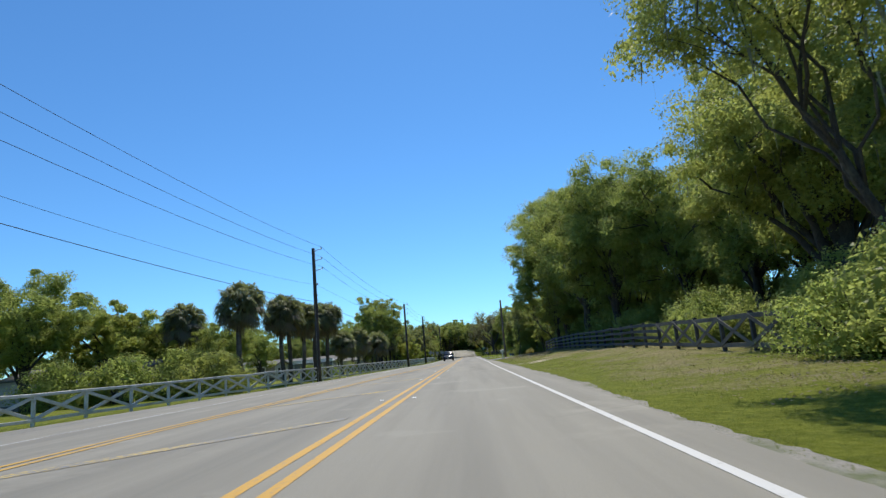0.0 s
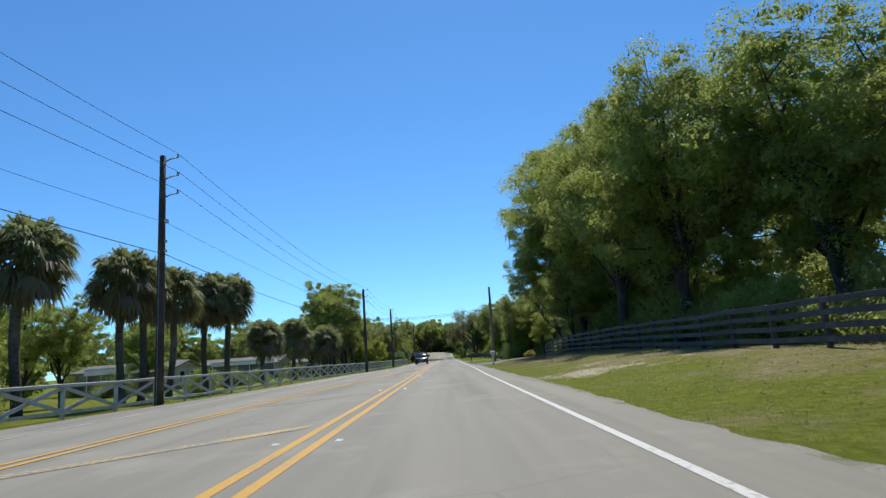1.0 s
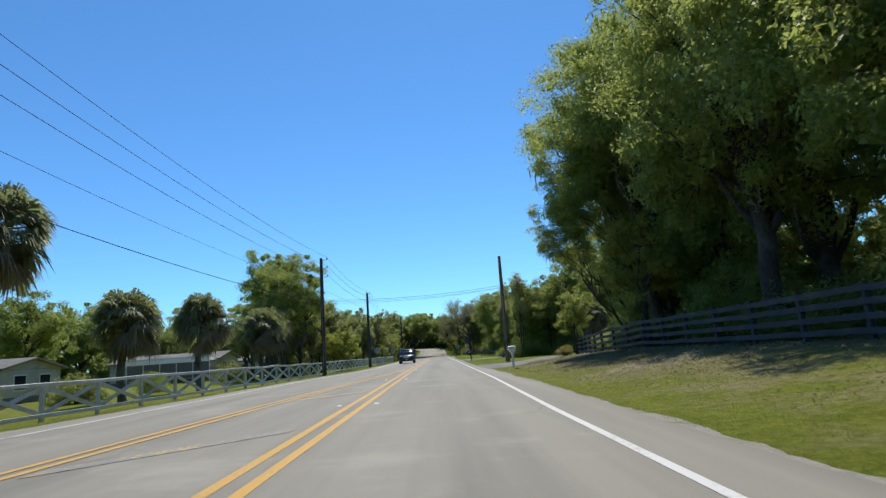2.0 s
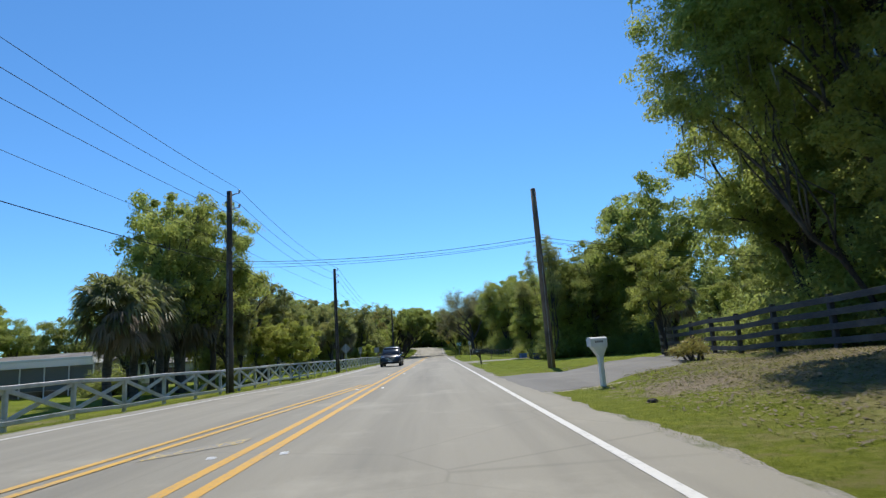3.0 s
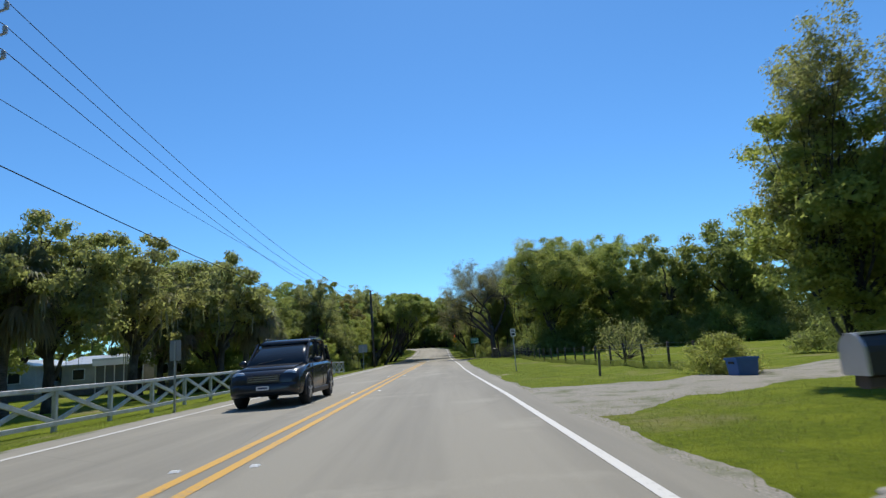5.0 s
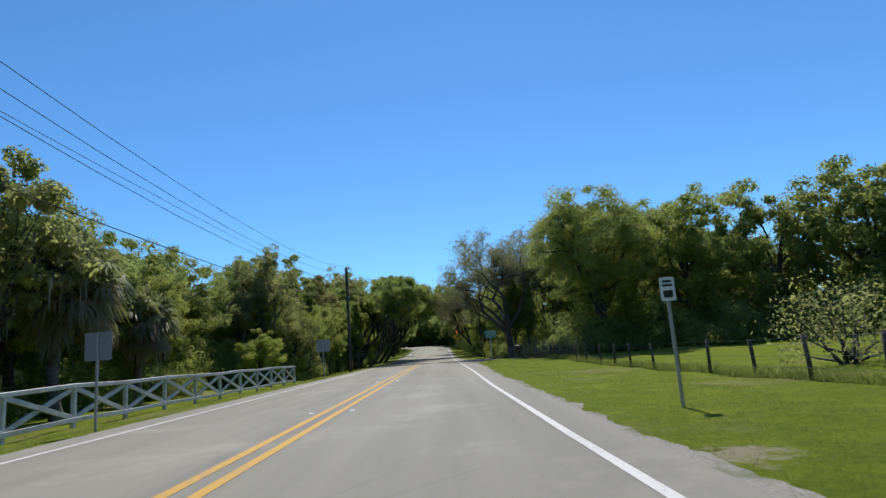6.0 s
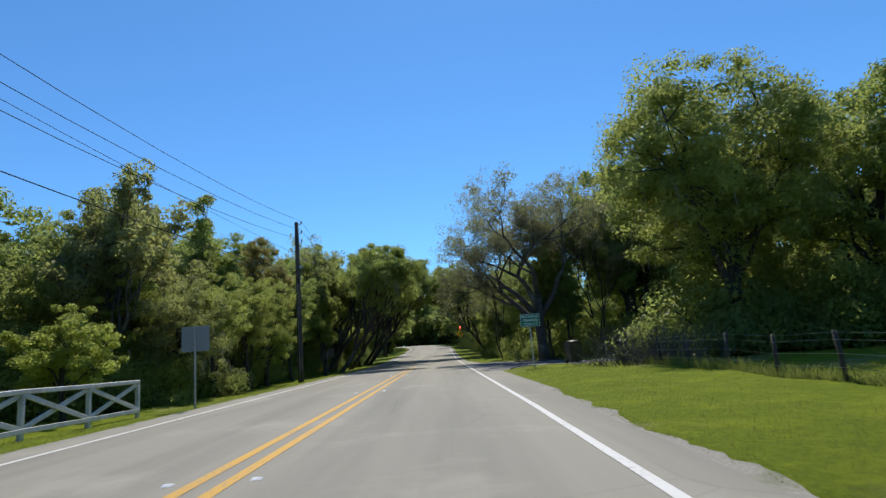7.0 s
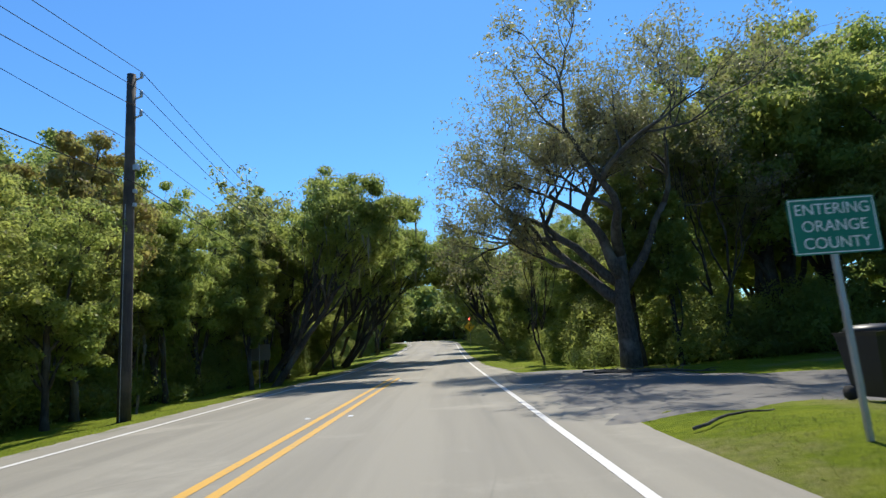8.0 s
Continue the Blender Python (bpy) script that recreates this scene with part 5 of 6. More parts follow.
wire_fence = thing("wire_fence", 0, 0, 0, "low wire fence on thin wooden posts round the field", "fence")
wy = [112 + 2.15 * k for k in range(19)]
wire_pts = []
for k, y in enumerate(wy):
    x = 10.1 - 0.018 * (y - 112) + 0.05 * math.sin(k * 2.1)
    z = float(land(x, y))
    tilt = 0.05 * math.sin(k * 1.7)
    part("post", mesh_of("post", *tube([(x, y, z - 0.2), (x + tilt * 0.4, y, z + 0.5), (x + tilt, y + 0.02, z + 0.92)], [0.05, 0.047, 0.044], 8), "pole", True), wire_fence)
    wire_pts.append((x + tilt, y, z))
for h in (0.25, 0.5, 0.75, 0.88):
    part("wire", mesh_of("wire", *tube([(x - 0.05, y, z + h) for x, y, z in wire_pts], [0.004] * len(wire_pts), 3), "steel"), wire_fence)


# ---- utility poles and cables ----
def utility_pole(x, y, H, label, lean=(0.0, 0.0), material="pole", brackets=True, spacing=0.72, reach=0.6):
    z = float(land(x, y))
    root = thing("utility_pole", x, y, z, label, "utility pole", "poles of the power line" if brackets else "")
    pts = [(lean[0] * t, lean[1] * t, -0.3 + (H + 0.3) * t) for t in (0, 0.2, 0.5, 0.8, 1)]
    part("shaft", mesh_of("shaft", *tube(pts, [0.165, 0.155, 0.14, 0.125, 0.115], 12), material, True), root)
    if brackets:
        for h in (H - 0.12, H - 0.12 - spacing, H - 0.12 - 2 * spacing):
            arm = part("bracket", mesh_of("bracket", *tube([(0.08, 0, h - 0.12 * reach / 0.6), (0.02 + reach / 2, 0, h - 0.02), (reach + 0.02, 0, h + 0.02)], [0.03, 0.026, 0.024], 6), "steel", True), root)
            prof = [(0.02, h + 0.0), (0.05, h + 0.03), (0.035, h + 0.06), (0.055, h + 0.09), (0.035, h + 0.12), (0.05, h + 0.15), (0.02, h + 0.18)]
            v, f = lathe(prof, 8)
            part("insulator", mesh_of("insulator", [(a + reach, b, c) for a, b, c in v], f, "porcelain", True), arm)
        part("neutral_clamp", mesh_of("neutral_clamp", *box(0.1, 0.24, -0.06, 0.06, H - 2.75, H - 2.6), "steel"), root)
    for h in (0.60 * H, 0.64 * H):
        part("cable_clamp", mesh_of("cable_clamp", *box(0.1, 0.2, -0.05, 0.05, h - 0.05, h + 0.05), "steel"), root)
    part("ground_wire", mesh_of("ground_wire", *tube([(-0.02, -0.165, 0.0), (-0.02, -0.13, H * 0.6)], [0.008, 0.008], 4), "steel"), root)
    return root


ARMS = (0.6, 0.6, 0.45, 0.28, 0.28, 0.28)
SPACING = (0.76, 0.74, 0.66, 0.52, 0.55, 0.6)
POLES = [(-11.0, -4.0, 9.6), (-8.79, 41.4, 9.64), (-6.65, 82.3, 8.9), (-5.82, 104.5, 8.42), (-5.77, 164.8, 9.25), (-6.6, 225.0, 9.5)]
for k, (x, y, H) in enumerate(POLES):
    utility_pole(x, y, H, "dark wooden utility pole with side brackets on the verge", spacing=SPACING[k], reach=ARMS[k])
utility_pole(6.95, 81.4, 8.0, "weathered bare wooden pole leaning beside the driveway", (0.12, 1.05), "pole_light", False)


def cable(points, radius, sag, label, name="power_cable", group="overhead cables"):
    path = []
    for a, b, slack in zip(points, points[1:], sag):
        a, b = Vector(a), Vector(b)
        s = slack * (b - a).length / 40
        n = 14
        for k in range(n if b is not points[-1] else n + 1):
            t = k / n
            path.append(a.lerp(b, t) - Vector((0, 0, 4 * s * t * (1 - t))))
    path.append(Vector(points[-1]))
    ob = new(name, mesh_of(name, *tube(path, [radius] * len(path), 5), "cable"))
    return tagged(ob, label, "cable", group)


def on_pole(k, off, x_off=0.6):
    x, y, H = POLES[k]
    return (x + x_off, y, float(land(x, y)) + H - off)


for wire in range(3):
    cable([on_pole(k, wire * SPACING[k] - 0.06, ARMS[k]) for k in range(6)], 0.009, (0.68, 0.72, 0.85, 1.28, 1.2), "black bare conductor strung between the poles")
cable([on_pole(k, 3.72 * SPACING[k], 0.2) for k in range(6)], 0.007, (0.63, 0.45, 0.2, 0.4, 0.6), "thin neutral wire strung between the poles")
PHONE = (3.6, 4.0, 3.35, 3.2, 3.1, 3.6)
cable([on_pole(k, PHONE[k], 0.16) for k in range(6)], 0.013, (0.4, 0.6, 0.4, 0.55, 0.6), "thick black telephone cable strung between the poles")
v, f = tube([(0.42 * math.cos(a), 0.0, 0.10 * math.sin(a)) for a in np.linspace(0, 6.28, 20)], [0.018] * 20, 5, False)
loop_at = Vector(on_pole(1, PHONE[1], 0.16)).lerp(Vector(on_pole(2, PHONE[2], 0.16)), 0.07)
tagged(new("cable_loop", mesh_of("cable_loop", [(loop_at.x + b, loop_at.y + a * 2, loop_at.z - 0.55 + c) for a, b, c in v], f, "cable", True)), "spare coil of black cable hung on the line", "cable")
for k, (za, zb) in enumerate([(5.55, 5.75), (5.45, 5.6), (5.3, 5.55)]):
    cable([(-6.6, 82.3, za), (7.0, 82.1, zb), (34, 92 + 2 * k, zb - 0.6 + 0.2 * k)], 0.008 + 0.003 * (k == 0), (0.9, 0.9), "black service cable crossing over the road", group="cables across the road")


# ---- signs and roadside things ----
def plate(x0, x1, z0, z1, y, thick=0.004, r=0.03):
    """A sign plate with rounded corners, facing -y."""
    ring = []
    for cx, cz, a0 in ((x1 - r, z1 - r, 0), (x0 + r, z1 - r, 90), (x0 + r, z0 + r, 180), (x1 - r, z0 + r, 270)):
        ring += [(cx + r * math.cos(radians(a0 + a)), cz + r * math.sin(radians(a0 + a))) for a in (0, 30, 60, 90)]
    n = len(ring)
    v = [(a, y, c) for a, c in ring] + [(a, y + thick, c) for a, c in ring]
    f = [tuple(range(n - 1, -1, -1)), tuple(range(n, 2 * n))] + [(k, (k + 1) % n, n + (k + 1) % n, n + k) for k in range(n)]
    return v, f


def sign_post(root, H, lean=0.0):
    v, f = join(beam((0, 0, -0.4), (lean, 0, H), 0.045, 0.012, (0, 1, 0)), beam((-0.02, 0.018, -0.4), (lean - 0.02, 0.018, H), 0.008, 0.03, (0, 1, 0)), beam((0.02, 0.018, -0.4), (lean + 0.02, 0.018, H), 0.008, 0.03, (0, 1, 0)))
    return part("post", mesh_of("post", v, f, "steel"), root, "galvanised steel channel post")


def lettering(text, size, x, z, parent, y, material):
    cu = bpy.data.curves.new("lettering", "FONT")
    cu.body, cu.size, cu.align_x, cu.extrude = text, size, "CENTER", 0.001
    cu.materials.append(MAT[material])
    ob = new("lettering", cu)
    ob.parent = parent
    ob.matrix_basis = pose(x, y, z, 90, 0, 0)
    return ob


county = thing("county_sign", 5.93, 155.1, float(land(5.93, 155.1)), "green county boundary sign with white lettering on a steel post", "road sign")
sign_post(county, 2.09, -0.03)
board = part("plate", mesh_of("plate", *plate(-0.40, 0.40, 1.61, 2.13, -0.02), "sign_green"), county, "green reflective plate")
part("border", mesh_of("border", *join(*[plate(x0, x1, z0, z1, -0.0225, 0.002, 0.004) for x0, x1, z0, z1 in ((-0.385, 0.385, 2.108, 2.118), (-0.385, 0.385, 1.622, 1.632), (-0.385, -0.375, 1.63, 2.11), (0.375, 0.385, 1.63, 2.11))]), "sign_white"), board, "thin white border")
for word, z in (("ENTERING", 1.975), ("ORANGE", 1.82), ("COUNTY", 1.665)):
    lettering(word, 0.145, 0, z, board, -0.026, "sign_white")

speed = thing("road_sign", 5.84, 121.6, float(land(5.84, 121.6)), "small white regulatory sign on a leaning steel post", "road sign")
sign_post(speed, 1.95, 0.0)
board = part("plate", mesh_of("plate", *plate(-0.115, 0.115, 1.58, 1.94, -0.02), "sign_white"), speed, "white reflective plate")
for z0, z1, w in ((1.86, 1.895, 0.07), (1.80, 1.835, 0.08), (1.63, 1.74, 0.072)):
    part("print", mesh_of("print", *plate(-w, w, z0, z1, -0.025, 0.002, 0.01), "black"), board)

for x, y, w, z0, z1, matn, label in ((-4.80, 148.25, 0.40, 1.60, 2.32, "sign_back", "bare aluminium back of a road sign on a post"), (-7.1, 179.5, 0.55, 1.35, 2.15, "sign_brown", "dull brown back of a sign among shrubs"), (-4.75, 124.9, 0.28, 1.42, 2.0, "sign_back", "bare back of a small road sign on a post"), (-4.7, 110.0, 0.15, 1.35, 1.9, "sign_back", "narrow bare back of a marker sign on a post")):
    s = thing("road_sign", x, y, float(land(x, y)), label, "road sign")
    sign_post(s, z1 - 0.03)
    part("plate", mesh_of("plate", *plate(-w, w, z0, z1, 0.036), matn), s)

curve_sign = thing("warning_sign", -4.7, 101.7, float(land(-4.7, 101.7)), "bare grey back of a diamond warning sign", "road sign")
sign_post(curve_sign, 2.1)
v, f = plate(-0.27, 0.27, -0.27, 0.27, 0.036)
part("plate", mesh_of("plate", [((a - c) * 0.7071, b, (a + c) * 0.7071 + 1.74) for a, b, c in v], f, "sign_back"), curve_sign, "dull aluminium plate")

warn = thing("warning_sign", 5.7, 232, float(land(5.7, 232)), "yellow diamond warning sign with a lit red beacon", "road sign")
sign_post(warn, 4.0)
v, f = plate(-0.53, 0.53, -0.53, 0.53, -0.03)
diamond = part("plate", mesh_of("plate", [((a - c) * 0.7071, b, (a + c) * 0.7071 + 2.7) for a, b, c in v], f, "sign_yellow"), warn)
part("arrow", mesh_of("arrow", *join(beam((-0.05, -0.035, 2.4), (-0.05, -0.035, 2.75), 0.1, 0.004, (0, 1, 0)), beam((-0.08, -0.035, 2.75), (0.22, -0.035, 2.95), 0.1, 0.004, (0, 1, 0))), "black"), diamond)
v, f = lathe([(0.16, 0), (0.17, 0.12), (0.13, 0.14)], 14, False)
lamp = part("beacon", mesh_of("beacon", [(a, b - 0.1, c + 3.75) for a, b, c in v], f, "black", True), warn)
v, f = lathe([(0.12, -0.13), (0.13, -0.10), (0.13, -0.09)], 14, False)
part("lens", mesh_of("lens", [(a, b, c + 3.75) for a, b, c in v], f, "beacon", True), lamp)


def arch(w, h, y0, y1, z0, bulge=1.0):
    """A mailbox body: flat below, round above, along y."""
    ring = [(-w / 2, z0), (w / 2, z0)] + [(w / 2 * math.cos(a), z0 + h - w / 2 * bulge + w / 2 * bulge * math.sin(a)) for a in np.linspace(0, math.pi, 11)]
    n = len(ring)
    v = [(a, y0, c) for a, c in ring] + [(a, y1, c) for a, c in ring]
    return v, [tuple(range(n)), tuple(range(2 * n - 1, n - 1, -1))] + [(k, n + k, n + (k + 1) % n, (k + 1) % n) for k in range(n)]


def loft(rings):
    """Rectangles (z, half width, y0, y1) skinned one on the other, with cut corners."""
    v, f = [], []
    for z, w, y0, y1 in rings:
        c = min(0.25 * w, 0.03)
        v += [(w - c, y0, z), (w, y0 + c, z), (w, y1 - c, z), (w - c, y1, z), (-w + c, y1, z), (-w, y1 - c, z), (-w, y0 + c, z), (-w + c, y0, z)]
    for k in range(len(rings) - 1):
        f += [(k * 8 + q, k * 8 + (q + 1) % 8, k * 8 + 8 + (q + 1) % 8, k * 8 + 8 + q) for q in range(8)]
    return v, f + [tuple(range(7, -1, -1)), tuple(range(len(v) - 8, len(v)))]


wm = thing("mailbox", 5.93, 70.3, float(land(5.93, 70.3)), "white plastic mailbox on a matching flared post", "mailbox", rz=-80)
part("post", mesh_of("post", *loft([(-0.2, 0.06, -0.055, 0.055), (0.02, 0.06, -0.055, 0.055), (0.5, 0.052, -0.05, 0.05), (0.66, 0.06, -0.07, 0.06), (0.76, 0.08, -0.13, 0.10), (0.87, 0.105, -0.20, 0.155), (0.9, 0.108, -0.21, 0.16)]), "mail_white"), wm)
body = part("box", mesh_of("box", *arch(0.21, 0.20, -0.22, 0.16, 0.9, 0.55), "mail_white"), wm)
part("door", mesh_of("door", *arch(0.222, 0.21, -0.245, -0.22, 0.895, 0.55), "mail_white"), body)
part("door_pull", mesh_of("door_pull", *box(-0.03, 0.03, -0.262, -0.245, 1.03, 1.06), "mail_white"), body)
part("flag", mesh_of("flag", *box(-0.118, -0.106, -0.1, 0.06, 0.98, 1.015), "tail_red"), body, "small red flag")
for k in range(4):
    part("print", mesh_of("print", *box(0.1035, 0.1065, -0.13 + 0.05 * k, -0.103 + 0.05 * k, 0.975, 1.02), "black"), body)

dm = thing("mailbox", 5.12, 97.4, float(land(5.12, 97.4)), "dark metal mailbox with a pale lid on a leaning wooden post", "mailbox", rz=-90)
part("post", mesh_of("post", *beam((0, 0.12, -0.2), (0, 0.0, 0.82), 0.10, 0.10, (0, 1, 0)), "pole"), dm)
part("arm", mesh_of("arm", *beam((0, -0.42, 0.72), (0, 0.34, 0.72), 0.09, 0.07), "pole"), dm)
body = part("box", mesh_of("box", *arch(0.2, 0.22, -0.44, 0.1, 0.76), "mail_dark"), dm)
part("door", mesh_of("door", *arch(0.205, 0.225, -0.455, -0.44, 0.758), "mail_lid"), body, "pale metal door")
part("brace", mesh_of("brace", *beam((0, 0.05, 0.42), (0, -0.20, 0.70), 0.07, 0.05, (1, 0, 0)), "pole"), dm)
for k in range(4):
    part("print", mesh_of("print", *box(0.1005, 0.1025, -0.22 + 0.06 * k, -0.185 + 0.06 * k, 0.83, 0.89), "sign_white"), body)
part("lid_strip", mesh_of("lid_strip", *box(-0.06, 0.06, -0.44, 0.1, 0.972, 0.984), "mail_lid"), body, "pale strip along the top")


def wheelie_bin(x, y, turn, matn, label, s=1.0):
    root = thing("wheelie_bin", x, y, float(land(x, y)) + 0.02, label, "bin", rz=turn)
    root.scale = (s, s, s)
    v = [(a * w, b * d, z) for z, w, d in ((0.06, 0.22, 0.24), (0.86, 0.29, 0.33), (0.92, 0.31, 0.35)) for a, b in ((-1, -1), (1, -1), (1, 1), (-1, 1))]
    f = [(0, 3, 2, 1)] + [(r * 4 + k, r * 4 + (k + 1) % 4, r * 4 + 4 + (k + 1) % 4, r * 4 + 4 + k) for r in range(2) for k in range(4)] + [(8, 9, 10, 11)]
    part("body", mesh_of("body", v, f, matn), root)
    v, f = lathe([(0.05, -0.02), (0.33, 0), (0.31, 0.05), (0.2, 0.09), (0.02, 0.1)], 8)
    part("lid", mesh_of("lid", [(a, b * 1.1, c + 0.92) for a, b, c in v], f, matn, True), root)
    part("handle", mesh_of("handle", *tube([(-0.2, 0.4, 0.86), (0.2, 0.4, 0.86)], [0.018, 0.018], 6), matn, True), root)
    for sx in (-0.26, 0.26):
        v, f = tube([(sx - 0.03, 0.26, 0.1), (sx + 0.03, 0.26, 0.1)], [0.1, 0.1], 14)
        part("wheel", mesh_of("wheel", v, f, "tyre", True), root)
    return root


wheelie_bin(8.2, 158.0, 10, "black", "black plastic wheelie bin beside the side road")
wheelie_bin(10.7, 158.7, -20, "black", "black plastic bin by the side road, its lid shut")


def tub(x, y, turn, matn, label, w, h):
    """An open plastic crate, wider at the rim, with a rolled edge and a hand slot at each end."""
    root = thing("plastic_tub", x, y, float(land(x, y)) + 0.01, label, "tub", rz=turn)
    d = w * 0.68
    rings = [(0.0, 0.42), (h * 0.9, 0.49), (h * 0.9, 0.53), (h, 0.53), (h, 0.485), (0.03, 0.40)]
    v = [(a * w * k, b * d * k, z) for z, k in rings for a, b in ((-1, -1), (1, -1), (1, 1), (-1, 1))]
    n = len(rings)
    f = [(3, 2, 1, 0)] + [(r * 4 + k, r * 4 + (k + 1) % 4, r * 4 + 4 + (k + 1) % 4, r * 4 + 4 + k) for r in range(n - 1) for k in range(4)] + [tuple(range(n * 4 - 4, n * 4))]
    part("body", mesh_of("body", v, f, matn), root)
    for sx in (-1, 1):
        part("handle", mesh_of("handle", *box(sx * w * 0.495 - 0.015, sx * w * 0.495 + 0.015, -0.09, 0.09, h * 0.68, h * 0.8), "black"), root, "dark hand slot")
    return root


tub(9.75, 108.6, 12, "blue", "bright blue plastic recycling tub on the grass", 0.62, 0.45)
tub(9.4, 99.1, -25, "navy", "navy blue plastic recycling tub under the trees", 0.50, 0.46)


# ---- homes behind the white fence ----
def mobile_home(x0, x1, y0, y1, eave, ridge, label, wall="siding", roof="roof_grey", awning=None, along_x=True, windows=3):
    z = float(land((x0 + x1) / 2, (y0 + y1) / 2))
    root = thing("mobile_home", x0, y0, z, label, "house")
    W, D = x1 - x0, y1 - y0
    part("wall", mesh_of("wall", *box(0, W, 0, D, 0.0, eave), wall), root)
    part("skirting", mesh_of("skirting", *box(-0.02, W + 0.02, -0.02, D + 0.02, 0.0, 0.42), "roof_grey"), root)
    e = 0.3
    if along_x:
        v = [(-e, -e, eave), (W + e, -e, eave), (W + e, D / 2, ridge), (-e, D / 2, ridge), (W + e, D + e, eave), (-e, D + e, eave)]
    else:
        v = [(-e, -e, eave), (-e, D + e, eave), (W / 2, D + e, ridge), (W / 2, -e, ridge), (W + e, D + e, eave), (W + e, -e, eave)]
    v += [(a, b, c - 0.12) for a, b, c in v]
    f = [(0, 1, 2, 3), (3, 2, 4, 5), (6, 9, 8, 7), (9, 11, 10, 8), (0, 6, 7, 1), (5, 4, 10, 11), (1, 7, 8, 2), (2, 8, 10, 4), (0, 3, 9, 6), (3, 5, 11, 9)]
    if not along_x:
        f = [tuple(reversed(q)) for q in f]
    part("roof", mesh_of("roof", v, f, roof), root)
    gable = [(0, 0, eave - 0.05), (0, D, eave - 0.05), (0, D / 2, ridge - 0.1), (W, 0, eave - 0.05), (W, D, eave - 0.05), (W, D / 2, ridge - 0.1)] if along_x else \
        [(0, 0, eave - 0.05), (W, 0, eave - 0.05), (W / 2, 0, ridge - 0.1), (0, D, eave - 0.05), (W, D, eave - 0.05), (W / 2, D, ridge - 0.1)]
    part("gable", mesh_of("gable", gable[:3], [(0, 1, 2)], wall), root)
    part("gable", mesh_of("gable", gable[3:], [(0, 2, 1)], wall), root)
    for k in range(windows):
        cx = W * (k + 0.6) / (windows + 0.2)
        fr = part("window", mesh_of("window", *box(cx - 0.5, cx + 0.5, -0.05, 0.02, eave - 1.25, eave - 0.35), "trim"), root)
        part("pane", mesh_of("pane", *box(cx - 0.43, cx + 0.43, -0.065, -0.03, eave - 1.18, eave - 0.42), "glass_dark"), fr)
    for k in range(2):
        cy = D * (k + 0.7) / 2.4
        fr = part("window", mesh_of("window", *box(W - 0.02, W + 0.05, cy - 0.5, cy + 0.5, eave - 1.25, eave - 0.35), "trim"), root)
        part("pane", mesh_of("pane", *box(W + 0.03, W + 0.065, cy - 0.43, cy + 0.43, eave - 1.18, eave - 0.42), "glass_dark"), fr)
    if awning:
        a0, a1, depth = awning
        part("awning", mesh_of("awning", *beam((a0, -depth / 2, eave + 0.02), (a1, -depth / 2, eave + 0.02), depth, 0.05, (0, 0.2, 1)), "awning"), root, "white translucent awning over the porch")
        part("fascia", mesh_of("fascia", *box(a0, a1, -depth - 0.02, -depth + 0.01, eave - 0.28, eave + 0.12), "awning"), root, "white translucent panel along the awning")
        part("gutter", mesh_of("gutter", *beam((a0, -depth - 0.03, eave + 0.2), (a1, -depth - 0.03, eave + 0.2), 0.06, 0.16), "trim"), root, "white gutter")
        part("porch_screen", mesh_of("porch_screen", *box(a0 + 0.1, a1 - 0.1, -depth + 0.3, -depth + 0.34, 0.5, eave - 0.15), "screen"), root, "dark insect screen")
        n = 5
        for k in range(n + 1):
            px = a0 + 0.1 + (a1 - a0 - 0.2) * k / n
            part("porch_post", mesh_of("porch_post", *beam((px, -depth + 0.25, 0), (px, -depth + 0.25, eave - 0.1), 0.07, 0.07, (0, 1, 0)), "trim"), root)
    return root


mobile_home(-31.5, -20.6, 98.5, 104.5, 2.3, 3.05, "low mobile home with a grey roof and white porch awning", awning=(2.6, 10.9, 2.2))
mobile_home(-27.5, -18.0, 112.5, 118, 1.95, 2.5, "low mobile home with a patched grey-brown roof", roof="roof_grey")
mobile_home(-27.7, -20.4, 141, 147, 2.4, 3.1, "mobile home with a pale ribbed metal roof", "siding", "roof_metal", awning=(3.6, 7.4, 2.0))
mobile_home(-36.5, -28.1, 138.6, 146, 2.5, 3.2, "pale blue mobile home with a white gable", "siding_blue", "roof_metal", None, False, 3)
mobile_home(-31, -20.8, 40, 46, 2.15, 2.85, "low grey mobile home behind the fence", "siding", "roof_grey")
mobile_home(-30, -21.5, 70, 75, 2.0, 2.6, "low beige mobile home behind the palms", "siding", "roof_grey", (2, 8, 2.0))


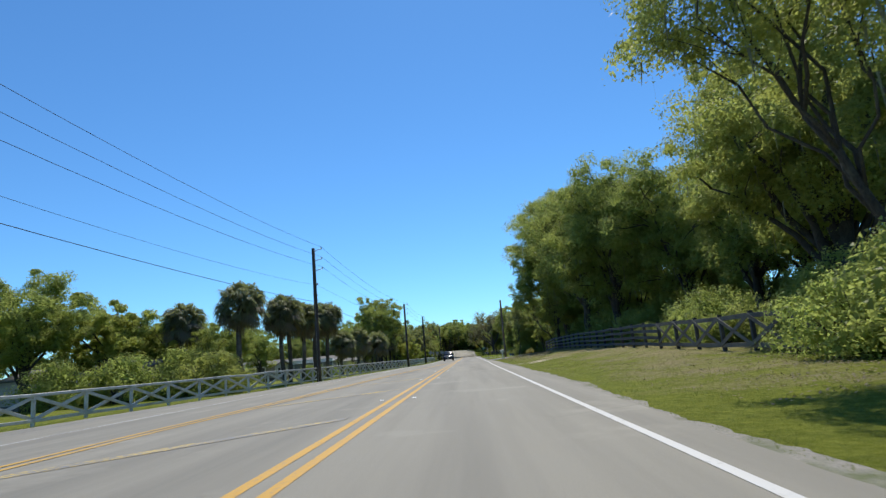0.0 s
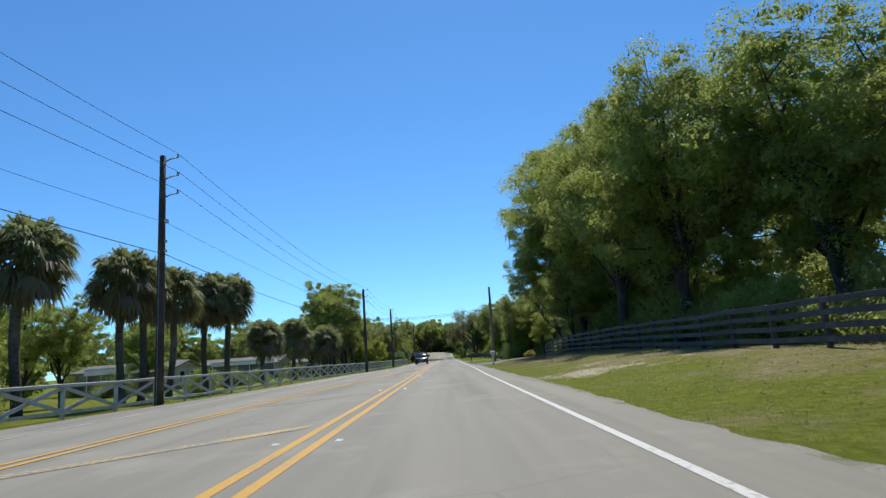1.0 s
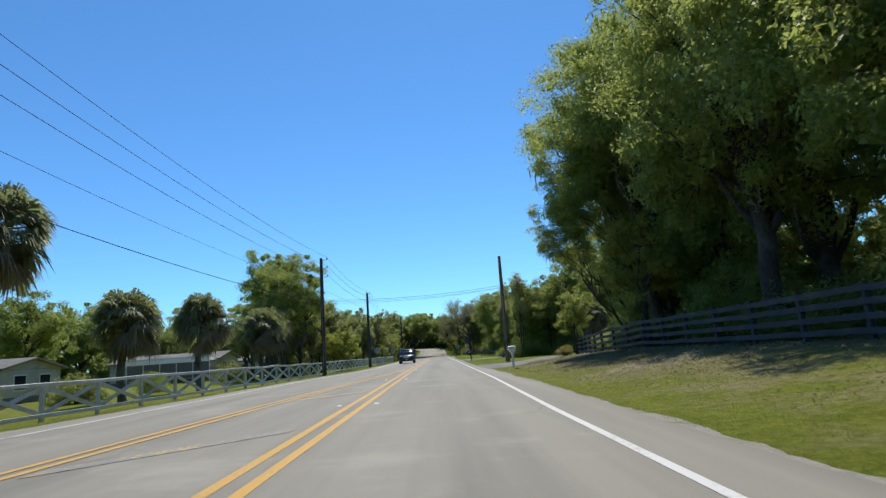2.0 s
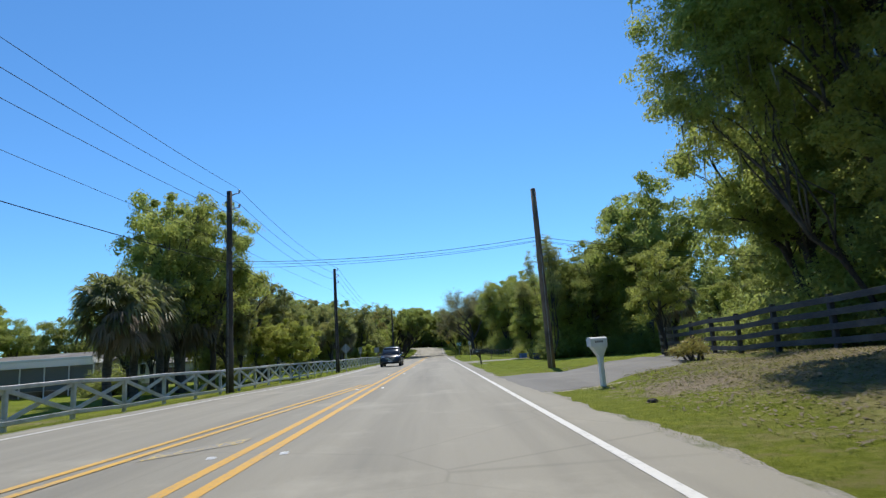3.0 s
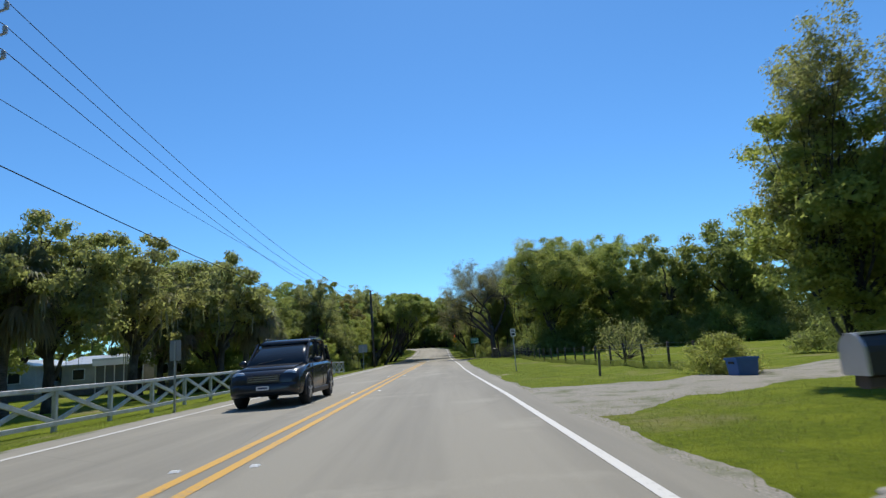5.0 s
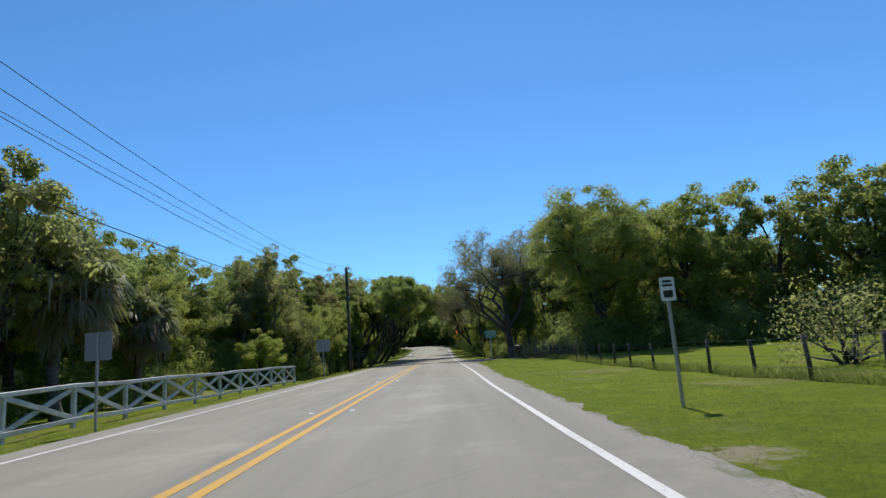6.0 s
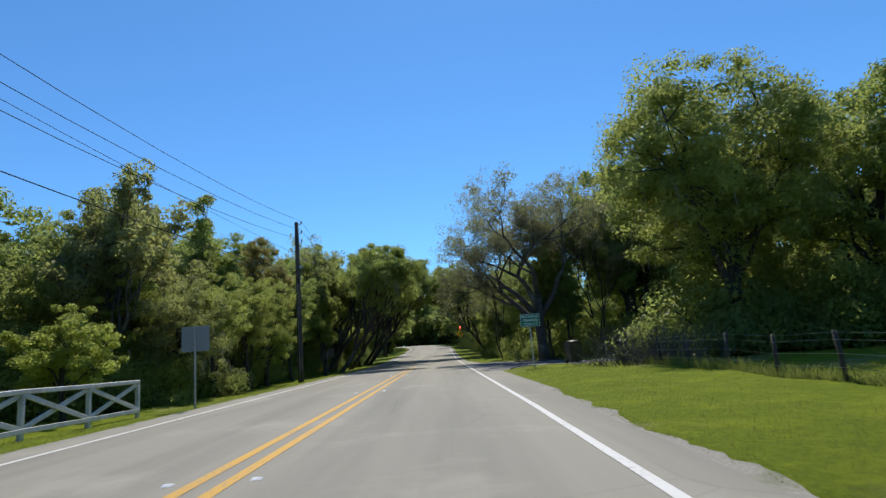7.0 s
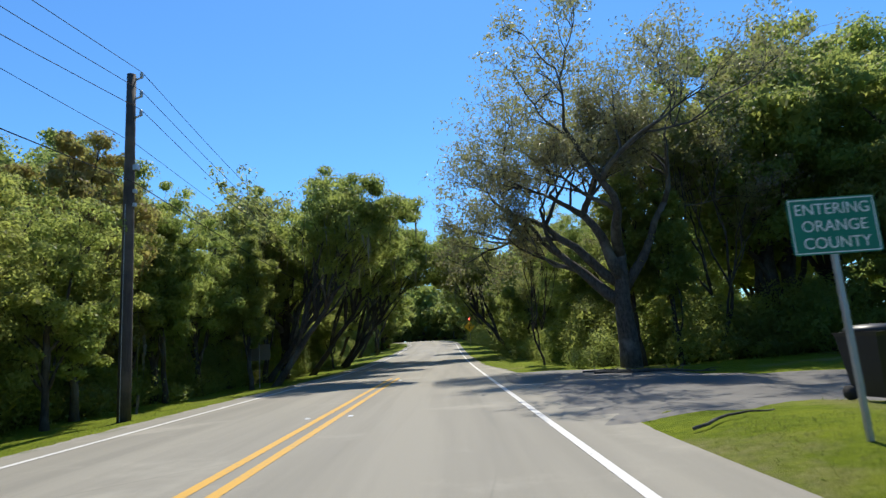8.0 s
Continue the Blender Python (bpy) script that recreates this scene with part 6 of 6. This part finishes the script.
# ---- the car ----
def car(x, y, turn, label):
    root = thing("parked_suv", x, y, 0.005, label, "car", rz=turn)

    def shell(rows, widths, soft=0.12):
        """Rounded cross sections (y, bottom, top) with half widths, skinned along y."""
        v, f = [], []
        for (yy, z0, z1), w in zip(rows, widths):
            c = min(soft, (z1 - z0) / 3)
            ring = [(w - c * 0.6, z0), (w - 0.02, z0 + c * 0.5), (w, z0 + (z1 - z0) * 0.45), (w - 0.015, z1 - c), (w - c * 0.45, z1 - c * 0.3), (w - c * 1.5, z1)]
            v += [(a, yy, b) for a, b in ring] + [(-a, yy, b) for a, b in reversed(ring)]
        n = 12
        for k in range(len(rows) - 1):
            f += [(k * n + q, k * n + (q + 1) % n, k * n + n + (q + 1) % n, k * n + n + q) for q in range(n)]
        f += [tuple(range(n - 1, -1, -1)), tuple(range(len(rows) * n - n, len(rows) * n))]
        return v, f

    rows = [(-2.30, 0.44, 0.70), (-2.26, 0.34, 0.80), (-2.1, 0.28, 0.90), (-1.6, 0.25, 0.97), (-1.1, 0.24, 1.02), (0.0, 0.24, 1.05), (1.3, 0.24, 1.07), (2.05, 0.30, 1.05), (2.24, 0.40, 1.0), (2.28, 0.46, 0.9)]
    part("body", mesh_of("body", *shell(rows, (0.70, 0.82, 0.89, 0.915, 0.92, 0.925, 0.92, 0.89, 0.84, 0.80)), "car_paint", True), root)
    cab = [(-1.12, 1.0, 1.04), (-0.75, 1.0, 1.33), (-0.32, 1.0, 1.60), (0.3, 1.0, 1.67), (1.4, 1.0, 1.65), (1.95, 1.0, 1.5), (2.2, 1.0, 1.08)]
    part("cabin", mesh_of("cabin", *shell(cab, (0.80, 0.775, 0.735, 0.72, 0.72, 0.73, 0.76)), "glass_dark", True), root, "dark tinted glass")
    roof = [(-0.36, 1.58, 1.63), (0.3, 1.65, 1.725), (1.4, 1.64, 1.71), (2.0, 1.48, 1.55)]
    part("roof", mesh_of("roof", *shell(roof, (0.68, 0.70, 0.70, 0.68), 0.06), "car_paint", True), root)
    part("bonnet", mesh_of("bonnet", *shell([(-2.05, 0.90, 0.925), (-1.6, 0.97, 0.995), (-1.15, 1.02, 1.045)], (0.66, 0.70, 0.72), 0.02), "car_paint", True), root)
    part("windscreen_wiper", mesh_of("windscreen_wiper", *tube([(-0.5, -1.1, 1.07), (0.1, -0.98, 1.17)], [0.012, 0.008], 5), "black"), root)
    for s in (-1, 1):
        for y0, z0, y1, z1 in ((-1.08, 1.03, -0.34, 1.6), (0.42, 1.03, 0.42, 1.67), (1.42, 1.03, 1.4, 1.66), (2.14, 1.05, 1.95, 1.52)):
            part("pillar", mesh_of("pillar", *beam((s * 0.785, y0, z0), (s * 0.715, y1, z1), 0.05, 0.075), "car_paint"), root)
        v, f = lathe([(0.02, -0.1), (0.085, -0.07), (0.1, 0.0), (0.09, 0.06), (0.03, 0.08)], 10, False)
        part("mirror", mesh_of("mirror", [(a * 1.25 + s * 1.0, b - 0.72, c * 0.85 + 1.1) for a, b, c in v], f, "car_paint", True), root)
        v, f = lathe([(0.02, -0.05), (0.11, -0.04), (0.13, 0.05), (0.10, 0.16)], 12, False)
        part("headlight", mesh_of("headlight", [(a * 1.55 + s * 0.62, b - 2.17, c * 0.8 + 0.79) for a, b, c in v], f, "lamp_glass", True), root, "clear headlamp glass")
        v, f = lathe([(0.02, -0.03), (0.06, -0.02), (0.065, 0.08)], 10, False)
        part("fog_light", mesh_of("fog_light", [(a + s * 0.62, b - 2.27, c + 0.46) for a, b, c in v], f, "lamp_glass", True), root)
        part("tail_light", mesh_of("tail_light", *box(s * 0.74 - 0.09, s * 0.74 + 0.09, 2.16, 2.29, 0.78, 1.02), "tail_red"), root, "red tail lamp")
        part("side_skirt", mesh_of("side_skirt", *beam((s * 0.915, -1.02, 0.29), (s * 0.915, 0.98, 0.29), 0.05, 0.12), "black"), root)
        part("roof_rail", mesh_of("roof_rail", *tube([(s * 0.62, -0.1, 1.71), (s * 0.62, 0.1, 1.76), (s * 0.62, 1.4, 1.76), (s * 0.62, 1.6, 1.69)], [0.015, 0.018, 0.018, 0.015], 6), "black", True), root)
        for yy in (-0.95, 0.42, 1.02):
            part("door_seam", mesh_of("door_seam", *beam((s * 0.924, yy, 0.36), (s * 0.915, yy, 1.0), 0.012, 0.012, (0, 1, 0)), "black"), root)
        for yy in (0.2, 1.0 - 0.12):
            part("handle", mesh_of("handle", *beam((s * 0.935, yy - 0.09, 0.9), (s * 0.935, yy + 0.09, 0.9), 0.025, 0.03), "car_paint"), root)
        for yy in (-1.42, 1.4):
            arc = [(s * 0.90, yy + 0.40 * math.cos(a), 0.35 + 0.40 * math.sin(a)) for a in np.linspace(-0.25, math.pi + 0.25, 15)]
            part("wheel_arch", mesh_of("wheel_arch", *tube(arc, [0.045] * 15, 6), "black", True), root)
            wv, wf = tube([(s * 0.93 - s * 0.22, yy, 0.35), (s * 0.93 - s * 0.2, yy, 0.35), (s * 0.93 - s * 0.02, yy, 0.35), (s * 0.93 + s * 0.012, yy, 0.35)], [0.31, 0.35, 0.35, 0.30], 24)
            wheel = part("wheel", mesh_of("wheel", wv, wf, "tyre", True), root)
            spokes = [tube([(s * 0.93 + s * 0.005, yy, 0.35), (s * 0.93 + s * 0.016, yy, 0.35)], [0.235, 0.225], 20)]
            part("rim", mesh_of("rim", *spokes[0], "black"), wheel, "dark wheel dish")
            for q in range(5):
                a = q * 2 * math.pi / 5 + 0.3
                part("spoke", mesh_of("spoke", *beam((s * 0.93 + s * 0.022, yy, 0.35), (s * 0.93 + s * 0.018, yy + 0.225 * math.cos(a), 0.35 + 0.225 * math.sin(a)), 0.055, 0.02, (1, 0, 0)), "alloy"), wheel, "silver alloy spoke")
    part("grille", mesh_of("grille", *box(-0.40, 0.40, -2.315, -2.2, 0.62, 0.80), "black"), root)
    for z in (0.66, 0.71, 0.76):
        part("grille_bar", mesh_of("grille_bar", *beam((-0.38, -2.32, z), (0.38, -2.32, z), 0.012, 0.014), "chrome"), root, "chrome grille bar")
    part("bumper", mesh_of("bumper", *shell([(-2.36, 0.40, 0.54), (-2.3, 0.34, 0.60), (-2.1, 0.32, 0.60)], (0.62, 0.80, 0.88), 0.06), "car_paint", True), root)
    part("plate", mesh_of("plate", *plate(-0.16, 0.16, 0.44, 0.54, -2.375), "sign_white"), root)
    part("plate_print", mesh_of("plate_print", *plate(-0.11, 0.11, 0.475, 0.51, -2.379, 0.002, 0.005), "navy"), root)
    return root


car(-1.95, 111.0, 0, "dark grey sport utility car facing along the lane")

# ---- small things on and beside the road ----
stud = mesh_of("road_stud", [(-0.05, -0.05, 0), (0.05, -0.05, 0), (0.05, 0.05, 0), (-0.05, 0.05, 0), (-0.04, -0.02, 0.018), (0.04, -0.02, 0.018), (0.04, 0.02, 0.018), (-0.04, 0.02, 0.018)],
               [(4, 5, 6, 7), (0, 1, 5, 4), (1, 2, 6, 5), (2, 3, 7, 6), (3, 0, 4, 7)], "sign_white")
for k in range(15):
    for x in (-0.42, 0.42):
        ob = tagged(new("road_stud", stud), "small white reflective stud stuck to the asphalt", "road stud", "studs along the centre line")
        ob.matrix_basis = pose(x, 3.0 + 12.2 * k, 0.003)

for x, y, h, label in ((-6.9, 167.5, 0.55, "short broken grey stake in the verge"), (7.3, 112.6, 0.75, "short grey marker stake in the grass")):
    ob = new("stake", mesh_of("stake", *beam((0, 0, -0.1), (0.06, 0, h), 0.07, 0.05, (0, 1, 0)), "grey_wood"))
    ob.matrix_basis = pose(x, y, float(land(x, y)))
    tagged(ob, label, "stake")

def lump(name, x, y, size, material, label, category, seed, flat=0.5, turn=0.0):
    """An uneven stone or clod, broken and half sunk."""
    rng = np.random.default_rng(seed)
    bm = bmesh.new()
    bmesh.ops.create_icosphere(bm, subdivisions=2, radius=1.0)
    for v in bm.verts:
        v.co *= 1 + 0.22 * noise.noise(v.co * 1.7 + Vector((seed, 0, 0))) + rng.uniform(-0.06, 0.06)
        v.co = Vector((v.co.x * size, v.co.y * size * 0.7, max(v.co.z * size * flat, -0.05)))
    me = bpy.data.meshes.new(name)
    bm.to_mesh(me)
    bm.free()
    me.materials.append(MAT[material])
    ob = new(name, me)
    ob.matrix_basis = pose(x, y, float(land(x, y)) + 0.01, 0, 0, turn)
    return tagged(ob, label, category)


for k, (x, y, size) in enumerate(((4.98, 97.75, 0.13), (5.12, 97.95, 0.10), (5.42, 97.6, 0.14), (5.58, 97.75, 0.09), (5.3, 97.9, 0.08))):
    tagged(lump("stone", x, y, size, "concrete", "pale broken concrete stone at the foot of the mailbox post", "stone", 60 + k, 0.3, k * 50), group="stones round the mailbox post")
lump("rock", 5.6, 66.4, 0.10, "bark", "dark clod of wood on the bare patch of the bank", "rock", 71, 0.6, 20)
branch_rng = np.random.default_rng(31)
for k, (x0, y0, x1, y1, r) in enumerate(((5.15, 156.85, 6.4, 157.5, 0.022), (7.2, 169.6, 9.6, 168.4, 0.045), (7.6, 170.4, 9.0, 168.9, 0.04), (8.4, 169.2, 10.4, 167.8, 0.05), (7.0, 170.6, 8.6, 169.8, 0.03))):
    n = 8
    pts = [(x0 + (x1 - x0) * t / n + branch_rng.normal(0, 0.04), y0 + (y1 - y0) * t / n + branch_rng.normal(0, 0.04)) for t in range(n + 1)]
    wood = [tube([(x, y, float(land(x, y)) + r + 0.03) for x, y in pts], [r * (1 - 0.6 * t / n) for t in range(n + 1)], 7)]
    for t in (2, 4, 5, 7) if k else ():
        x, y = pts[t]
        p = np.array([x, y, float(land(x, y)) + r + 0.03])
        wood.append(tube(curve_path(p, p + np.array([branch_rng.uniform(-0.5, 0.5), branch_rng.uniform(-0.4, 0.4), branch_rng.uniform(0.02, 0.2)]), 0.05, branch_rng, 3), [r * 0.45, r * 0.35, r * 0.25, r * 0.1], 5))
    tagged(new("fallen_branch", mesh_of("fallen_branch", *join(*wood), "grey_bark", True)), "grey fallen branch lying at the edge of the side road" if k else "thin dark branch at the lawn's edge", "branch", "fallen branches by the side road")

# brush pile beside the side road
rng = np.random.default_rng(77)
twigs = []
for k in range(520):
    a = rng.uniform(0, 6.28)
    p = np.array([rng.normal(0, 0.9), rng.normal(0, 0.6), 0.02])
    q = p + np.array([math.cos(a) * rng.uniform(0.4, 1.3), math.sin(a) * rng.uniform(0.3, 0.9), rng.uniform(0.2, 1.5)])
    twigs.append(tube(curve_path(p, q, 0.15, rng, 3, 0.1), [0.007, 0.006, 0.004, 0.002], 4))
pile = new("brush_pile", mesh_of("brush_pile", *join(*twigs), "grey_bark"))
pile.matrix_basis = pose(9.5, 152.2, float(land(9.5, 152.2))) @ Matrix.Diagonal((1.15, 1.15, 1.0, 1))
tagged(pile, "tangled pile of dry grey twigs on grass", "brush pile", "", "stuff")


# grass blades along both verges
def blades(seed, n, x_lo, x_hi, y_lo, y_hi, tall, wide):
    rng = np.random.default_rng(seed)
    y = rng.uniform(y_lo, y_hi, n)
    x = x_lo(y) + (x_hi(y) - x_lo(y)) * rng.uniform(0, 1, n) ** 1.4
    z = land(x, y)
    h = rng.uniform(0.4, 1.25, n) * tall
    a = rng.uniform(0, 6.28, n)
    s = np.stack([np.cos(a), np.sin(a), 0 * a], 1) * wide
    lean = np.stack([rng.normal(0, 0.5, n) * h, rng.normal(0, 0.5, n) * h, h], 1)
    p = np.stack([x, y, z - 0.01], 1)
    q = np.empty((n, 4, 3))
    q[:, 0], q[:, 1], q[:, 2], q[:, 3] = p - s, p + s, p + lean + s * 0.15, p + lean - s * 0.15
    return q.reshape(-1, 3)


def off_drive(q):
    """Leaves out the blades that would stand on a driveway."""
    q = q.reshape(-1, 4, 3)
    x, y = q[:, 0, 0], q[:, 0, 1]
    on = (x > 4.2) & (((y > 70.6) & (y < 79.0) & (x < 7)) | ((np.abs(y - 75.2 - (x - 6.5) * 1.02) < 2.6) & (x >= 7)) | ((np.abs(y - 106.4 - (x - 5.5) * 0.42) < 1.9)) | ((y > 156.8) & (y < 173) & (x < 7.5)) | ((y > 158.6) & (y < 167) & (x >= 7.5)))
    return q[~on].reshape(-1, 3)


right_q = off_drive(np.concatenate([blades(1, 60000, lambda y: np.interp(y, *RIGHT_EDGE) + 0.08, lambda y: 8 + 0 * y, 2, 200, 0.045, 0.005), blades(2, 60000, lambda y: 5.5 + 0 * y, lambda y: 15 + 0 * y, 2, 170, 0.05, 0.006)]))
left_q = blades(3, 45000, lambda y: np.interp(y, *LEFT_EDGE) - 0.25, lambda y: np.interp(y, *LEFT_EDGE) - 4.5, 4, 220, 0.06, 0.006)
tagged(new("grass", quad_mesh("grass", right_q, "grass")), "short green and straw-coloured grass blades on the verge", "grass", "", "stuff")
tagged(new("grass", quad_mesh("grass", left_q, "grass")), "short green grass blades along the white fence", "grass", "", "stuff")
tall_q = blades(4, 9000, lambda y: 10.2 - 0.018 * (y - 112) - 0.25, lambda y: 10.2 - 0.018 * (y - 112) + 0.3, 110, 152, 0.28, 0.008)
tagged(new("grass", quad_mesh("grass", tall_q, "grass")), "uncut tufts of grass along the wire fence", "grass", "", "stuff")

# fallen leaves on the bank under the oaks
rng = np.random.default_rng(8)
n = 42000
ly = np.concatenate([rng.uniform(8, 80, n), rng.uniform(50, 72, n)])
lx = 5.4 + 8.5 * rng.uniform(0, 1, 2 * n) ** 0.7
n *= 2
keep = rng.uniform(0, 1, n) < np.clip(np.abs(ly - 36) / 30, 0.3, 1) * np.clip((lx - 4.8) / 2.5, 0.1, 1)
lx, ly = lx[keep], ly[keep]
p = np.stack([lx, ly, land(lx, ly) + 0.02], 1)
a = rng.uniform(0, 6.28, len(p))
u = np.stack([np.cos(a), np.sin(a), rng.normal(0, 0.25, len(p))], 1) * rng.uniform(0.02, 0.05, (len(p), 1))
w = np.stack([-np.sin(a), np.cos(a), rng.normal(0, 0.25, len(p))], 1) * 0.02
q = np.empty((len(p), 4, 3))
q[:, 0], q[:, 1], q[:, 2], q[:, 3] = p - u, p + w, p + u, p - w
litter_q = off_drive(q.reshape(-1, 3))
tagged(new("leaf_litter", quad_mesh("leaf_litter", litter_q, "frond_dry")), "dry brown fallen oak leaves strewn on the bank", "leaf litter", "", "stuff")
